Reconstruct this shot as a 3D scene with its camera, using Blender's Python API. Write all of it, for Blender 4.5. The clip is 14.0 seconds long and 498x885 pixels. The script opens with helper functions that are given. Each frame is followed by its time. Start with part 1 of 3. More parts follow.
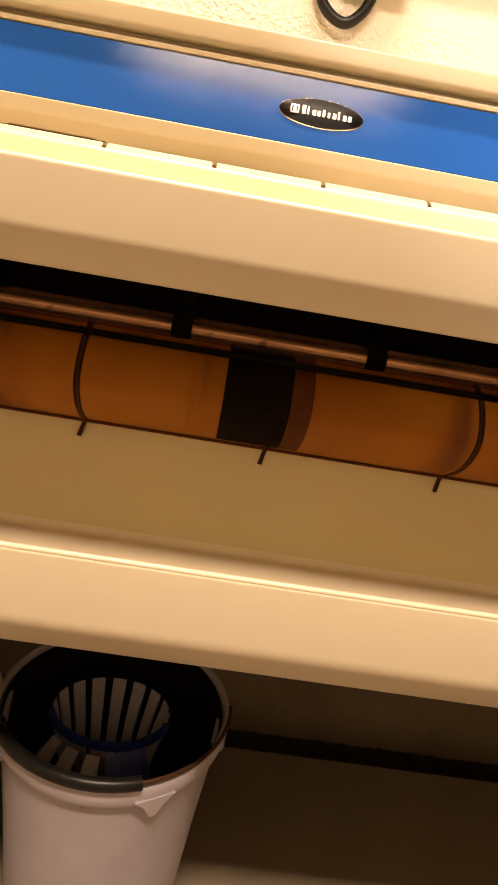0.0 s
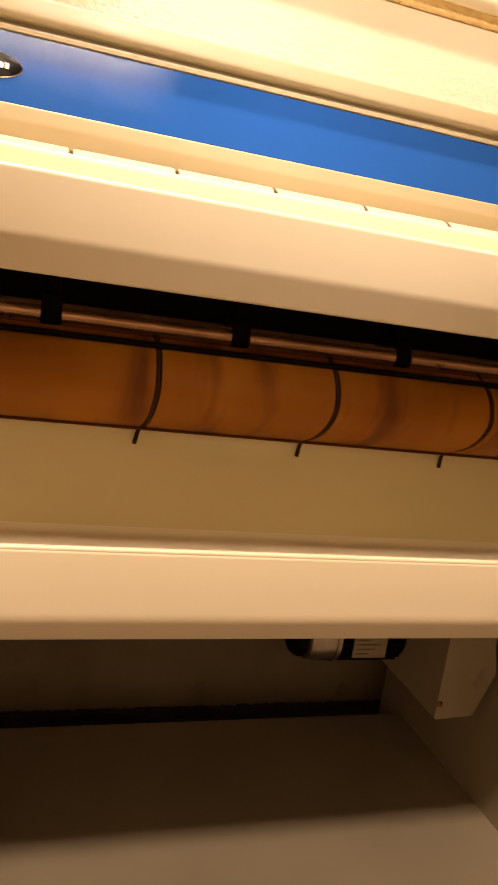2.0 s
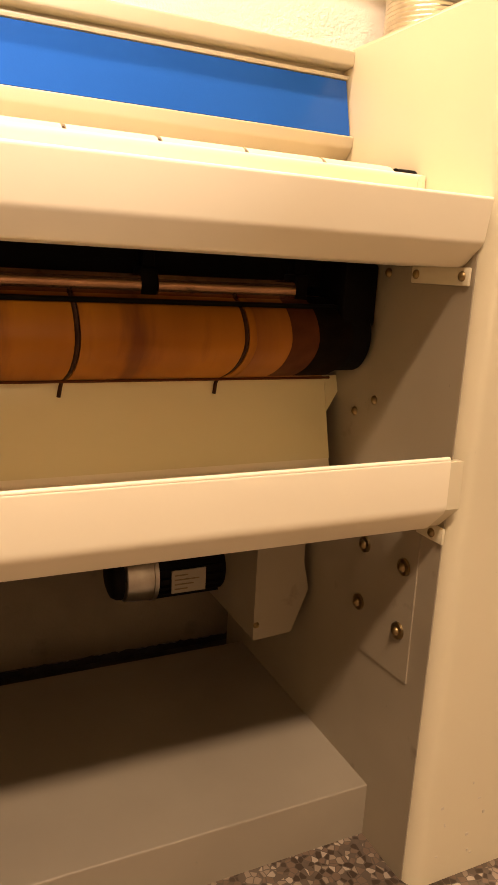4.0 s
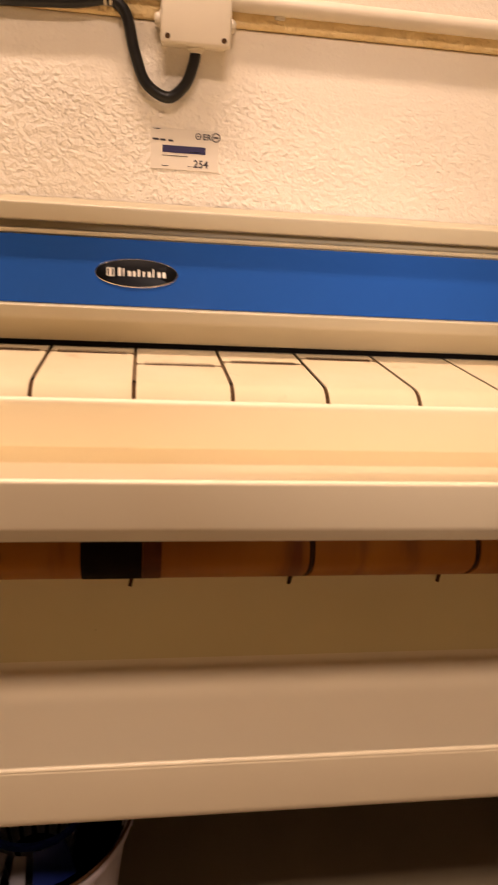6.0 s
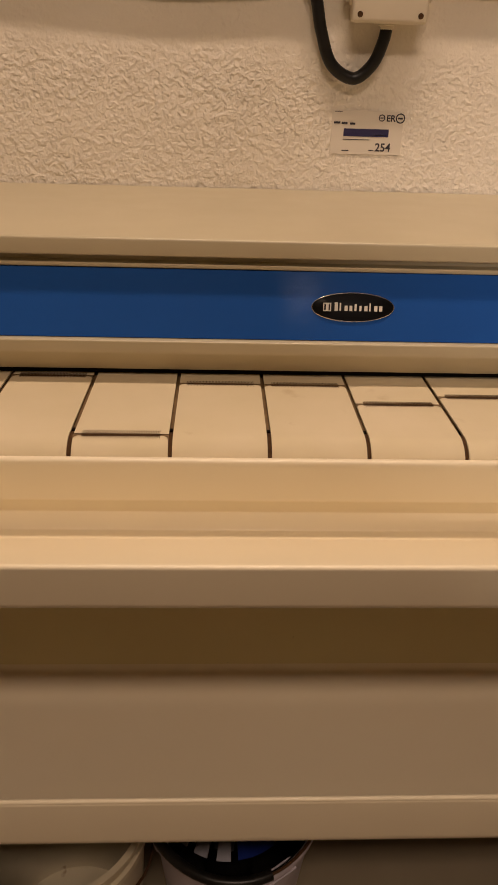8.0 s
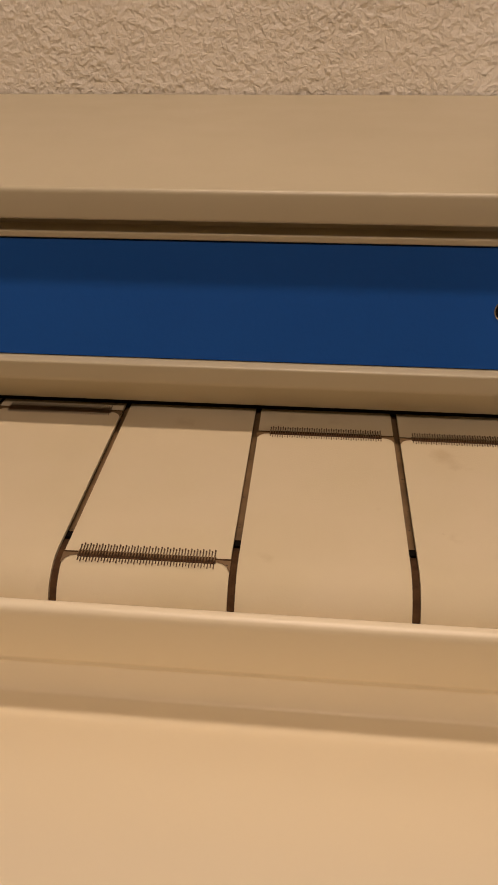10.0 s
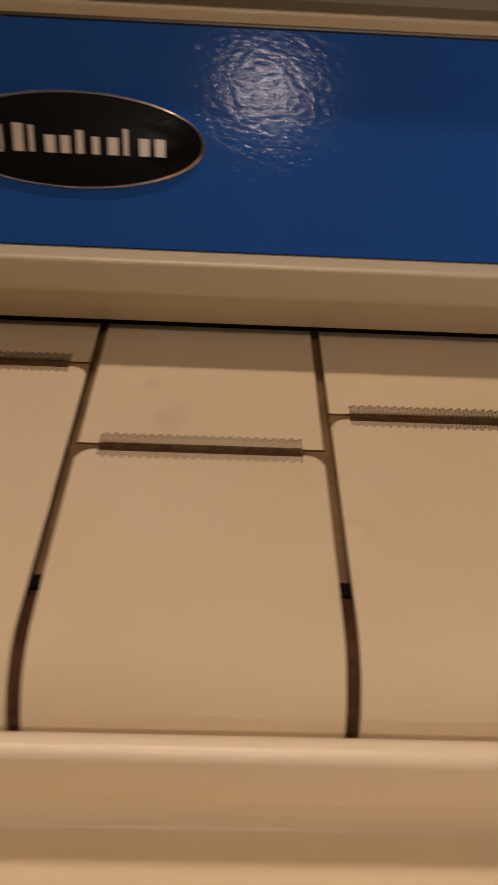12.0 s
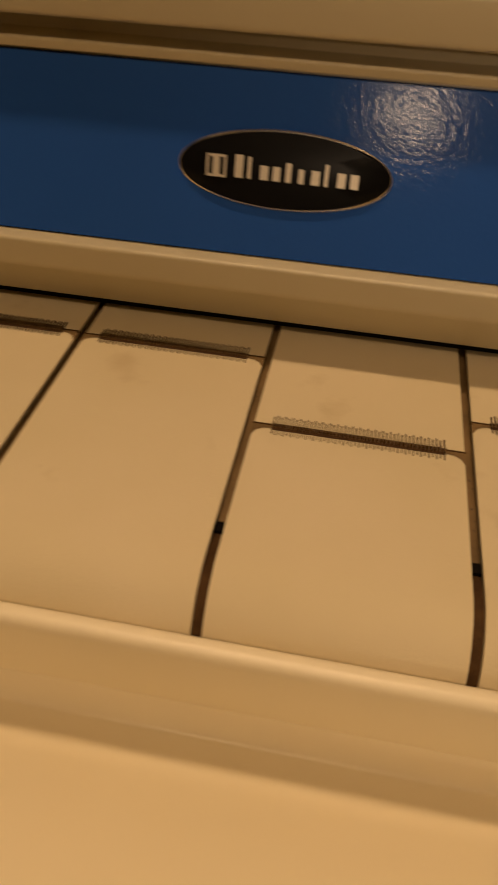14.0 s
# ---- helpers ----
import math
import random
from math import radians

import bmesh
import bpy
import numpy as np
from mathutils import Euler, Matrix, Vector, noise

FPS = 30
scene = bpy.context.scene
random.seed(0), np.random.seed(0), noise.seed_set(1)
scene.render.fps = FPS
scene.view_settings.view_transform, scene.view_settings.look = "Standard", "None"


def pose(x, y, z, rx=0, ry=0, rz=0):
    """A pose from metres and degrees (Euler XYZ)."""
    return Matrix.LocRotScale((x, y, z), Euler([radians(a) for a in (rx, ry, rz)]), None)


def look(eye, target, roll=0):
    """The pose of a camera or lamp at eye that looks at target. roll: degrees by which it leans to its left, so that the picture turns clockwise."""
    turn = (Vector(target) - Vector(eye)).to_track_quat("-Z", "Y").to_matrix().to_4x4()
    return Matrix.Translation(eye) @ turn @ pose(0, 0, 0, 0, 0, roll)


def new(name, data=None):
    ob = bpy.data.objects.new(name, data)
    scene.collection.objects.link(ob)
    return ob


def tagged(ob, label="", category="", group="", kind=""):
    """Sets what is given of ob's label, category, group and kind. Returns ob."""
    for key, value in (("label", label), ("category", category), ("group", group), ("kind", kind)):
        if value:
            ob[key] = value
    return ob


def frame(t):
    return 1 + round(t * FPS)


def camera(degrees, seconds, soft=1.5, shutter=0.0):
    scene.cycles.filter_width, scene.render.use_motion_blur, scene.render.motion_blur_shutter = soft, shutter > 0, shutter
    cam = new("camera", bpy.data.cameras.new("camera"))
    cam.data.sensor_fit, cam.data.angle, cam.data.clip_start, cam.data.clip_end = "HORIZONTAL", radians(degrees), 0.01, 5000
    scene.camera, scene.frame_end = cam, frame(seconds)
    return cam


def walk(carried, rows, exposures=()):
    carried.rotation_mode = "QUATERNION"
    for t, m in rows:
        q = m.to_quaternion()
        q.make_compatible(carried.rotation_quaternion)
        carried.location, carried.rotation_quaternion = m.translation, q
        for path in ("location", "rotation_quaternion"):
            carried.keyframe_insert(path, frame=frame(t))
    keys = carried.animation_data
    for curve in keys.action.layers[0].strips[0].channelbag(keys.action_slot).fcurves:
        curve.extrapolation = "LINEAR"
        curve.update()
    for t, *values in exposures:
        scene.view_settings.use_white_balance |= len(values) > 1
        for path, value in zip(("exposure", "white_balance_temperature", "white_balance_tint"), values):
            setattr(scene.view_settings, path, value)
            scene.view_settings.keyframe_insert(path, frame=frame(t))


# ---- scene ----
cam = camera(38.0, 14.0, soft=1.5, shutter=0.2)
ROWS = [
    (0.0, look((-0.0700, -0.6749, 0.8272), (-0.0088, 0.3042, 0.6333), 9.77)),
    (0.5, look((-0.0419, -0.6823, 0.8303), (0.0982, 0.2883, 0.6344), 9.65)),
    (1.0, look((0.0046, -0.6910, 0.8276), (0.1999, 0.2719, 0.6412), 10.11)),
    (1.5, look((0.0407, -0.7061, 0.8275), (0.2701, 0.2500, 0.6451), 10.16)),
    (2.0, look((0.0770, -0.7070, 0.8231), (0.3777, 0.2286, 0.6379), 8.13)),
    (2.5, look((0.1658, -0.7255, 0.8102), (0.5568, 0.1677, 0.5878), 5.59)),
    (2.7, look((0.1988, -0.7338, 0.8107), (0.6219, 0.1423, 0.5794), 4.22)),
    (4.8, look((0.2509, -0.7643, 0.8092), (0.6685, 0.1151, 0.5808), 2.72)),
    (5.0, look((0.2039, -0.7427, 0.8165), (0.6176, 0.1411, 0.5979), 3.52)),
    (5.5, look((0.1057, -0.6976, 0.9121), (0.4497, 0.2042, 0.6504), 2.69)),
    (6.0, look((0.0072, -0.6948, 1.1275), (0.1563, 0.2407, 0.8071), 3.81)),
    (6.5, look((-0.0813, -0.6702, 1.2597), (0.0350, 0.2334, 0.8474), 4.06)),
    (6.9, look((-0.0921, -0.6763, 1.2864), (-0.0421, 0.2248, 0.8557), 1.23)),
    (7.0, look((-0.0905, -0.6830, 1.2882), (-0.0476, 0.2283, 0.8786), 1.44)),
    (7.2, look((-0.0999, -0.6926, 1.2947), (-0.0625, 0.2162, 0.8792), 2.42)),
    (7.5, look((-0.1061, -0.6877, 1.2838), (-0.0781, 0.2126, 0.8494), 2.23)),
    (8.0, look((-0.1527, -0.6272, 1.2712), (-0.1094, 0.2622, 0.8162), 1.85)),
    (8.5, look((-0.1273, -0.4127, 1.2280), (-0.1637, 0.4616, 0.7440), 0.49)),
    (8.7, look((-0.1155, -0.3430, 1.2246), (-0.1875, 0.5161, 0.7181), 0.14)),
    (10.8, look((-0.1938, -0.2594, 1.2050), (-0.2773, 0.5642, 0.6439), -0.71)),
    (11.0, look((-0.1965, -0.2527, 1.1864), (-0.2313, 0.5683, 0.6165), -0.72)),
    (11.5, look((-0.0966, -0.1859, 1.1607), (-0.0486, 0.6065, 0.5525), 0.09)),
    (12.0, look((0.0600, -0.0963, 1.1316), (0.0910, 0.6517, 0.4687), 3.50)),
    (12.5, look((0.1309, -0.0501, 1.1177), (0.1387, 0.6638, 0.4174), 1.20)),
    (13.0, look((0.1293, -0.0417, 1.1115), (0.1316, 0.6521, 0.3914), 2.11)),
    (13.5, look((0.1148, -0.0521, 1.1150), (0.0629, 0.6480, 0.4029), 0.61)),
    (14.0, look((0.0392, -0.1427, 1.1544), (-0.0738, 0.6040, 0.4988), 2.85)),
]
EXPOSURE = [
    (0.0, 1.68, 6250, 7), (2.0, 1.6, 6350, 8), (5.0, 2.0, 6050, 9), (5.5, 1.87, 6050, 12), (6.0, 0.68, 6300, 17), (6.5, 0.08, 6350, 14),
    (7.0, -0.12, 6200, 11), (7.5, -0.17, 6150, 10), (8.5, -0.3, 5950, 11), (11.0, -0.43, 5750, 9), (12.0, -0.7, 5850, 14), (13.0, -0.64, 6500, 14), (14.0, -0.68, 8100, 7),
]
walk(cam, ROWS, EXPOSURE)

# ---- light ----
world = bpy.data.worlds.new("world")
scene.world = world
world.use_nodes = True
world.node_tree.nodes["Background"].inputs[0].default_value = (0.9, 0.75, 0.55, 1)
world.node_tree.nodes["Background"].inputs[1].default_value = 0.008


def lamp(name, place, target, sx, sy, watts, colour):
    data = bpy.data.lights.new(name, "AREA")
    data.shape, data.size, data.size_y, data.energy, data.color = "RECTANGLE", sx, sy, watts, colour
    ob = new(name, data)
    ob.matrix_world = look(place, target)
    return ob


WARM = (1.0, 0.71, 0.50)
LAMP_Z = 3.2
LAMPS = [(-0.05, -0.08, 1.3, 0.12, 34.0), (-0.05, -1.77, 1.2, 0.24, 36.0)]
for lx, ly, long, wide, watts in LAMPS:
    lamp("ceiling_tube_light", (lx, ly, LAMP_Z), (lx, ly, 0), long, wide, watts, WARM)
# Added lamp: a fixed stand-in for the glint of a carried torch.
SPOT = (0.19, -3.3, 1.97)
spot = lamp("torch_glint_light", SPOT, (0.33, 0.18, 1.06), 0.03, 0.03, 0.2, (1.0, 0.80, 0.66))
spot.data.spread = radians(13)


# ---- materials ----
def material(name, colour, rough=0.5, metal=0.0, spots=(), bump=(), coat=0.0, mottled=None, spec=0.5, stretch=(1, 1, 1)):
    """spots: (scale, colour, threshold, width); bump: (scale, strength, distance); mottled: (scale, darker colour)."""
    m = bpy.data.materials.new(name)
    m.use_nodes = True
    nt = m.node_tree
    b = nt.nodes["Principled BSDF"]
    b.inputs["Roughness"].default_value, b.inputs["Metallic"].default_value = rough, metal
    b.inputs["Coat Weight"].default_value, b.inputs["Specular IOR Level"].default_value = coat, spec
    co = nt.nodes.new("ShaderNodeTexCoord")
    mp = nt.nodes.new("ShaderNodeMapping")
    mp.inputs["Scale"].default_value = stretch
    nt.links.new(co.outputs["Object"], mp.inputs[0])

    def grain(scale, detail=4.0):
        n = nt.nodes.new("ShaderNodeTexNoise")
        n.inputs["Scale"].default_value, n.inputs["Detail"].default_value = scale, detail
        nt.links.new(mp.outputs[0], n.inputs["Vector"])
        return n.outputs["Fac"]

    def mix(fac, a, c):
        x = nt.nodes.new("ShaderNodeMix")
        x.data_type = "RGBA"
        nt.links.new(fac, x.inputs[0])
        for s, v in ((x.inputs[6], a), (x.inputs[7], c)):
            if isinstance(v, tuple):
                s.default_value = (*v, 1)
            else:
                nt.links.new(v, s)
        return x.outputs[2]

    def ramp(fac, lo, hi):
        r = nt.nodes.new("ShaderNodeMapRange")
        r.inputs["From Min"].default_value, r.inputs["From Max"].default_value = lo, hi
        nt.links.new(fac, r.inputs["Value"])
        return r.outputs["Result"]

    out = colour
    if mottled:
        out = mix(ramp(grain(mottled[0]), 0.3, 0.7), colour, mottled[1])
    for scale, c, at, width in spots:
        out = mix(ramp(grain(scale, 6), at, at + width), out, c)
    if isinstance(out, tuple):
        b.inputs["Base Color"].default_value = (*out, 1)
    else:
        nt.links.new(out, b.inputs["Base Color"])
    rr = ramp(grain(18), 0.2, 0.8)
    rr.node.inputs["To Min"].default_value, rr.node.inputs["To Max"].default_value = rough * 0.85, min(1, rough * 1.15)
    nt.links.new(rr, b.inputs["Roughness"])
    last = None
    for scale, strength, distance in bump:
        n = nt.nodes.new("ShaderNodeBump")
        n.inputs["Strength"].default_value, n.inputs["Distance"].default_value = strength, distance
        nt.links.new(grain(scale), n.inputs["Height"])
        if last:
            nt.links.new(last, n.inputs["Normal"])
        last = n.outputs[0]
    if last:
        nt.links.new(last, b.inputs["Normal"])
    return m


PAINT = material("cream_powder_coat", (0.66, 0.58, 0.385), 0.33, bump=((420, 0.12, 0.0006),), mottled=(3, (0.62, 0.54, 0.355)), spots=((160, (0.3, 0.22, 0.13), 0.76, 0.03),))
# Cream shifted yellow: light and shade on the chute, put into its paint.
SHADE_CREAM = material("shade_yellow_cream_paint", (0.73, 0.635, 0.345), 0.36, bump=((420, 0.12, 0.0006),), mottled=(3, (0.68, 0.585, 0.31)), spots=((160, (0.3, 0.22, 0.13), 0.77, 0.03),))
HOOD = material("olive_beige_paint", (0.53, 0.465, 0.315), 0.33, bump=((420, 0.12, 0.0006),), mottled=(3, (0.49, 0.43, 0.29)), spots=((160, (0.3, 0.22, 0.13), 0.77, 0.03),))
TABLE = material("glossy_cream_paint", (0.835, 0.745, 0.545), 0.32, bump=((420, 0.05, 0.0004),), mottled=(3, (0.795, 0.705, 0.51)), spots=((160, (0.3, 0.22, 0.13), 0.78, 0.03),))
# Darkened cream for the inner sides; it holds the gear cover's shade.
DARK_LINER = material("darkened_frame_paint", (0.31, 0.255, 0.17), 0.42, bump=((380, 0.1, 0.0005),), mottled=(6, (0.27, 0.22, 0.145)), spots=((22, (0.20, 0.155, 0.10), 0.66, 0.12), (120, (0.2, 0.15, 0.1), 0.74, 0.04)))
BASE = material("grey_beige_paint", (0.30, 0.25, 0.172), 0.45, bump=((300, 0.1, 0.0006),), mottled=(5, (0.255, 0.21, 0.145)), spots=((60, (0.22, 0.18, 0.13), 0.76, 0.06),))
JOINT_BLACK = material("joint_black", (0.010, 0.008, 0.006), 0.7, mottled=(40, (0.03, 0.022, 0.016)), bump=((80, 0.6, 0.006),))
BLUE = material("blue_powder_coat", (0.019, 0.088, 0.365), 0.085, bump=((430, 0.14, 0.0007),), mottled=(4, (0.016, 0.078, 0.33)), spec=0.09)
BELT = material("woven_belt", (0.66, 0.565, 0.385), 0.85, bump=((900, 0.25, 0.0004), (30, 0.15, 0.002)), mottled=(11, (0.62, 0.53, 0.34)), spots=((70, (0.42, 0.32, 0.2), 0.74, 0.06), (24, (0.55, 0.45, 0.28), 0.64, 0.12)))
SCORCHED = material("scorched_belt", (0.37, 0.135, 0.005), 0.55, mottled=(9, (0.24, 0.075, 0.004)), spots=((17, (0.15, 0.042, 0.004), 0.53, 0.13),), bump=((500, 0.15, 0.0005),), stretch=(1, 0.15, 0.15), spec=0.14)
# Burnt patch black; it also paints the shaded end of the exit belt.
BURNT_SHADE = material("burnt_shaded_belt", (0.006, 0.004, 0.003), 0.8, spec=0.03, mottled=(30, (0.012, 0.007, 0.004)), bump=((300, 0.3, 0.001),))
CORD = material("dark_cord", (0.03, 0.012, 0.005), 0.8, mottled=(60, (0.06, 0.025, 0.01)), bump=((600, 0.5, 0.001),), spec=0.12)
# Near-black tone carrying the shade inside the machine.
INSIDE_DARK = material("inside_dark_steel", (0.030, 0.022, 0.015), 0.6, mottled=(14, (0.016, 0.012, 0.008)), spec=0.15)
# Two browns for charring, and for shade painted on the belt end.
CHARRED_SHADE = material("charred_shaded_brown", (0.065, 0.017, 0.004), 0.7, mottled=(30, (0.10, 0.03, 0.007)), spec=0.12)
BROWNED_SHADE = material("browned_shaded_belt", (0.34, 0.12, 0.008), 0.55, mottled=(22, (0.22, 0.07, 0.006)), spec=0.2, stretch=(1, 0.15, 0.15))
BLACK = material("black_steel", (0.004, 0.003, 0.0025), 0.6, mottled=(20, (0.007, 0.005, 0.004)), spec=0.06)
SLOTBED = material("brown_steel_bed", (0.21, 0.13, 0.055), 0.6, 0.1, mottled=(60, (0.13, 0.08, 0.032)), spots=((400, (0.05, 0.03, 0.02), 0.62, 0.08),))
ROLLER = material("rubber_roller", (0.045, 0.022, 0.009), 0.9, mottled=(160, (0.085, 0.045, 0.018)), bump=((700, 0.4, 0.001),), spec=0.15)
COPPER = material("copper_tube", (0.52, 0.29, 0.15), 0.17, 0.8, mottled=(14, (0.30, 0.15, 0.075)), spots=((50, (0.08, 0.04, 0.025), 0.66, 0.06),))
STEEL = material("steel_wire", (0.10, 0.048, 0.02), 0.5, 0.2, mottled=(300, (0.045, 0.022, 0.01)), spec=0.3)
GLINT = material("polished_wire", (0.42, 0.31, 0.19), 0.3, 1.0, mottled=(300, (0.2, 0.14, 0.08)))
CHROME = material("worn_aluminium", (0.62, 0.57, 0.48), 0.35, 1.0, mottled=(25, (0.35, 0.3, 0.24)), bump=((120, 0.2, 0.001),))
BRASS = material("zinc_bolt", (0.32, 0.22, 0.09), 0.42, 1.0, mottled=(120, (0.18, 0.12, 0.055)))
GRIME_SHADE = material("grimy_shaded_wall_paint", (0.27, 0.21, 0.135), 0.85, bump=((40, 0.4, 0.006), (200, 0.4, 0.002)), mottled=(7, (0.20, 0.15, 0.095)), spots=((12, (0.13, 0.095, 0.06), 0.62, 0.15),))
FOAM = material("raw_mortar", (0.88, 0.69, 0.36), 0.95, bump=((30, 0.6, 0.014), (110, 0.8, 0.008)), mottled=(35, (0.74, 0.55, 0.26)))
ROOM = material("room_paint", (0.46, 0.40, 0.30), 0.8, mottled=(2, (0.42, 0.365, 0.27)), bump=((60, 0.3, 0.004),))
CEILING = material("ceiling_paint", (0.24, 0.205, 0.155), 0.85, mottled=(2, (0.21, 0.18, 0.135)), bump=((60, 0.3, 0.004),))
PVC = material("cream_plastic", (0.70, 0.63, 0.50), 0.4, mottled=(10, (0.66, 0.59, 0.46)))
CABLE = material("black_cable", (0.005, 0.005, 0.005), 0.35, spec=0.35, mottled=(60, (0.011, 0.010, 0.009)), bump=((200, 0.15, 0.001),))
BUCKET = material("grey_white_plastic", (0.50, 0.465, 0.53), 0.45, mottled=(14, (0.44, 0.41, 0.465)), spots=((40, (0.3, 0.26, 0.24), 0.70, 0.05),), bump=((60, 0.1, 0.002),))
# Near-black that paints the shade inside the bucket.
BUCKET_SHADE = material("bucket_inside_shade", (0.006, 0.005, 0.006), 0.6, mottled=(20, (0.012, 0.011, 0.011)), spec=0.08)
BASKET = material("wringer_plastic", (0.37, 0.365, 0.42), 0.45, mottled=(25, (0.30, 0.30, 0.34)))
NAVY = material("blue_plastic", (0.012, 0.03, 0.22), 0.35, mottled=(20, (0.009, 0.022, 0.16)))
TUB = material("ivory_plastic", (0.62, 0.56, 0.41), 0.45, mottled=(8, (0.55, 0.49, 0.35)), spots=((30, (0.36, 0.28, 0.18), 0.7, 0.05),))
SILVER = material("silver_trim", (0.75, 0.70, 0.6), 0.25, 1.0)
LETTER = material("satin_silver", (0.66, 0.60, 0.50), 0.42, 0.6)
GLOSSBLACK = material("black_enamel", (0.004, 0.004, 0.0045), 0.3, spec=0.12)
STICKER = material("clear_sticker", (0.73, 0.67, 0.57), 0.5, mottled=(20, (0.70, 0.64, 0.54)))
INK = material("dark_ink", (0.03, 0.025, 0.035), 0.6)
BLUEINK = material("violet_ink", (0.016, 0.012, 0.075), 0.5)
FOIL = material("aluminium_foil_duct", (0.72, 0.66, 0.52), 0.3, 1.0, bump=((90, 0.4, 0.003),), mottled=(30, (0.5, 0.44, 0.33)))
STRAP = material("clear_tie", (0.55, 0.48, 0.36), 0.4)


def terrazzo():
    m = bpy.data.materials.new("terrazzo")
    m.use_nodes = True
    nt = m.node_tree
    b = nt.nodes["Principled BSDF"]
    co = nt.nodes.new("ShaderNodeTexCoord")
    cells = nt.nodes.new("ShaderNodeTexVoronoi")
    cells.inputs["Scale"].default_value = 105
    edge = nt.nodes.new("ShaderNodeTexVoronoi")
    edge.feature = "DISTANCE_TO_EDGE"
    edge.inputs["Scale"].default_value = 105
    chip = nt.nodes.new("ShaderNodeValToRGB")
    chip.color_ramp.interpolation = "CONSTANT"
    stops = ((0.0, (0.05, 0.032, 0.02)), (0.3, (0.15, 0.10, 0.065)), (0.55, (0.25, 0.19, 0.13)), (0.75, (0.11, 0.08, 0.055)), (0.9, (0.36, 0.29, 0.21)))
    for i, (p, c) in enumerate(stops):
        e = chip.color_ramp.elements[i] if i < 2 else chip.color_ramp.elements.new(p)
        e.position, e.color = p, (*c, 1)
    split = nt.nodes.new("ShaderNodeSeparateColor")
    mask = nt.nodes.new("ShaderNodeMapRange")
    mask.inputs["From Min"].default_value, mask.inputs["From Max"].default_value = 0.03, 0.09
    mx = nt.nodes.new("ShaderNodeMix")
    mx.data_type = "RGBA"
    mx.inputs[6].default_value = (0.10, 0.075, 0.052, 1)
    for n in (cells, edge):
        nt.links.new(co.outputs["Object"], n.inputs["Vector"])
    nt.links.new(cells.outputs["Color"], split.inputs[0])
    nt.links.new(split.outputs[0], chip.inputs[0])
    nt.links.new(edge.outputs["Distance"], mask.inputs["Value"])
    nt.links.new(mask.outputs[0], mx.inputs[0])
    nt.links.new(chip.outputs[0], mx.inputs[7])
    nt.links.new(mx.outputs[2], b.inputs["Base Color"])
    b.inputs["Roughness"].default_value = 0.4
    return m


TERRAZZO = terrazzo()


def plaster():
    """Hand-thrown plaster: short torn ridges, with smoother trowelled patches between them."""
    m = material("rough_plaster", (0.84, 0.78, 0.67), 0.85, mottled=(5, (0.80, 0.735, 0.62)))
    nt = m.node_tree
    b = nt.nodes["Principled BSDF"]
    co = nt.nodes.new("ShaderNodeTexCoord")

    def noise(scale, detail, twist):
        n = nt.nodes.new("ShaderNodeTexNoise")
        n.inputs["Scale"].default_value, n.inputs["Detail"].default_value, n.inputs["Distortion"].default_value = scale, detail, twist
        nt.links.new(co.outputs["Object"], n.inputs["Vector"])
        return n.outputs["Fac"]

    def remap(fac, lo, hi, a, c):
        r = nt.nodes.new("ShaderNodeMapRange")
        for key, v in (("From Min", lo), ("From Max", hi), ("To Min", a), ("To Max", c)):
            r.inputs[key].default_value = v
        nt.links.new(fac, r.inputs["Value"])
        return r.outputs["Result"]

    def times(a, c):
        x = nt.nodes.new("ShaderNodeMath")
        x.operation = "MULTIPLY"
        nt.links.new(a, x.inputs[0])
        nt.links.new(c, x.inputs[1])
        return x.outputs[0]

    ridges = remap(noise(120, 8, 0.2), 0.38, 0.66, 0.0, 1.0)
    place = nt.nodes.new("ShaderNodeSeparateXYZ")
    nt.links.new(co.outputs["Object"], place.inputs[0])
    rough = times(ridges, remap(noise(4.2, 2, 0.3), 0.36, 0.60, 0.45, 1.0))
    rough = times(rough, remap(place.outputs["X"], 0.22, 0.34, 1.0, 0.35))
    rough = times(rough, remap(place.outputs["Z"], 1.27, 1.31, 1.0, 0.3))
    last = None
    for height, strength, distance in ((noise(9, 2, 0), 0.35, 0.012), (rough, 0.9, 0.0034), (noise(260, 3, 0), 0.45, 0.0020)):
        n = nt.nodes.new("ShaderNodeBump")
        n.inputs["Strength"].default_value, n.inputs["Distance"].default_value = strength, distance
        nt.links.new(height, n.inputs["Height"])
        if last:
            nt.links.new(last, n.inputs["Normal"])
        last = n.outputs[0]
    nt.links.new(last, b.inputs["Normal"])
    return m


PLASTER = plaster()


def glow(name, colour, strength):
    m = bpy.data.materials.new(name)
    m.use_nodes = True
    b = m.node_tree.nodes["Principled BSDF"]
    b.inputs["Emission Color"].default_value, b.inputs["Emission Strength"].default_value = (*colour, 1), strength
    return m


GLOW = glow("lit_diffuser", WARM, 4.0)


# ---- mesh helpers ----
def part(name, bm, mat, parent=None, label="", smooth=40):
    me = bpy.data.meshes.new(name)
    bmesh.ops.recalc_face_normals(bm, faces=bm.faces)
    bm.to_mesh(me)
    bm.free()
    me.materials.append(mat)
    if smooth:
        me.polygons.foreach_set("use_smooth", [True] * len(me.polygons))
        me.set_sharp_from_angle(angle=radians(smooth))
    ob = new(name, me)
    if parent:
        ob.parent = parent
    if label:
        ob["label"] = label
    return ob


def thing(name, label, category, group="", kind="", at=(0, 0, 0)):
    ob = new(name)
    ob.location = at
    ob.empty_display_size = 0.05
    return tagged(ob, label, category, group, kind)


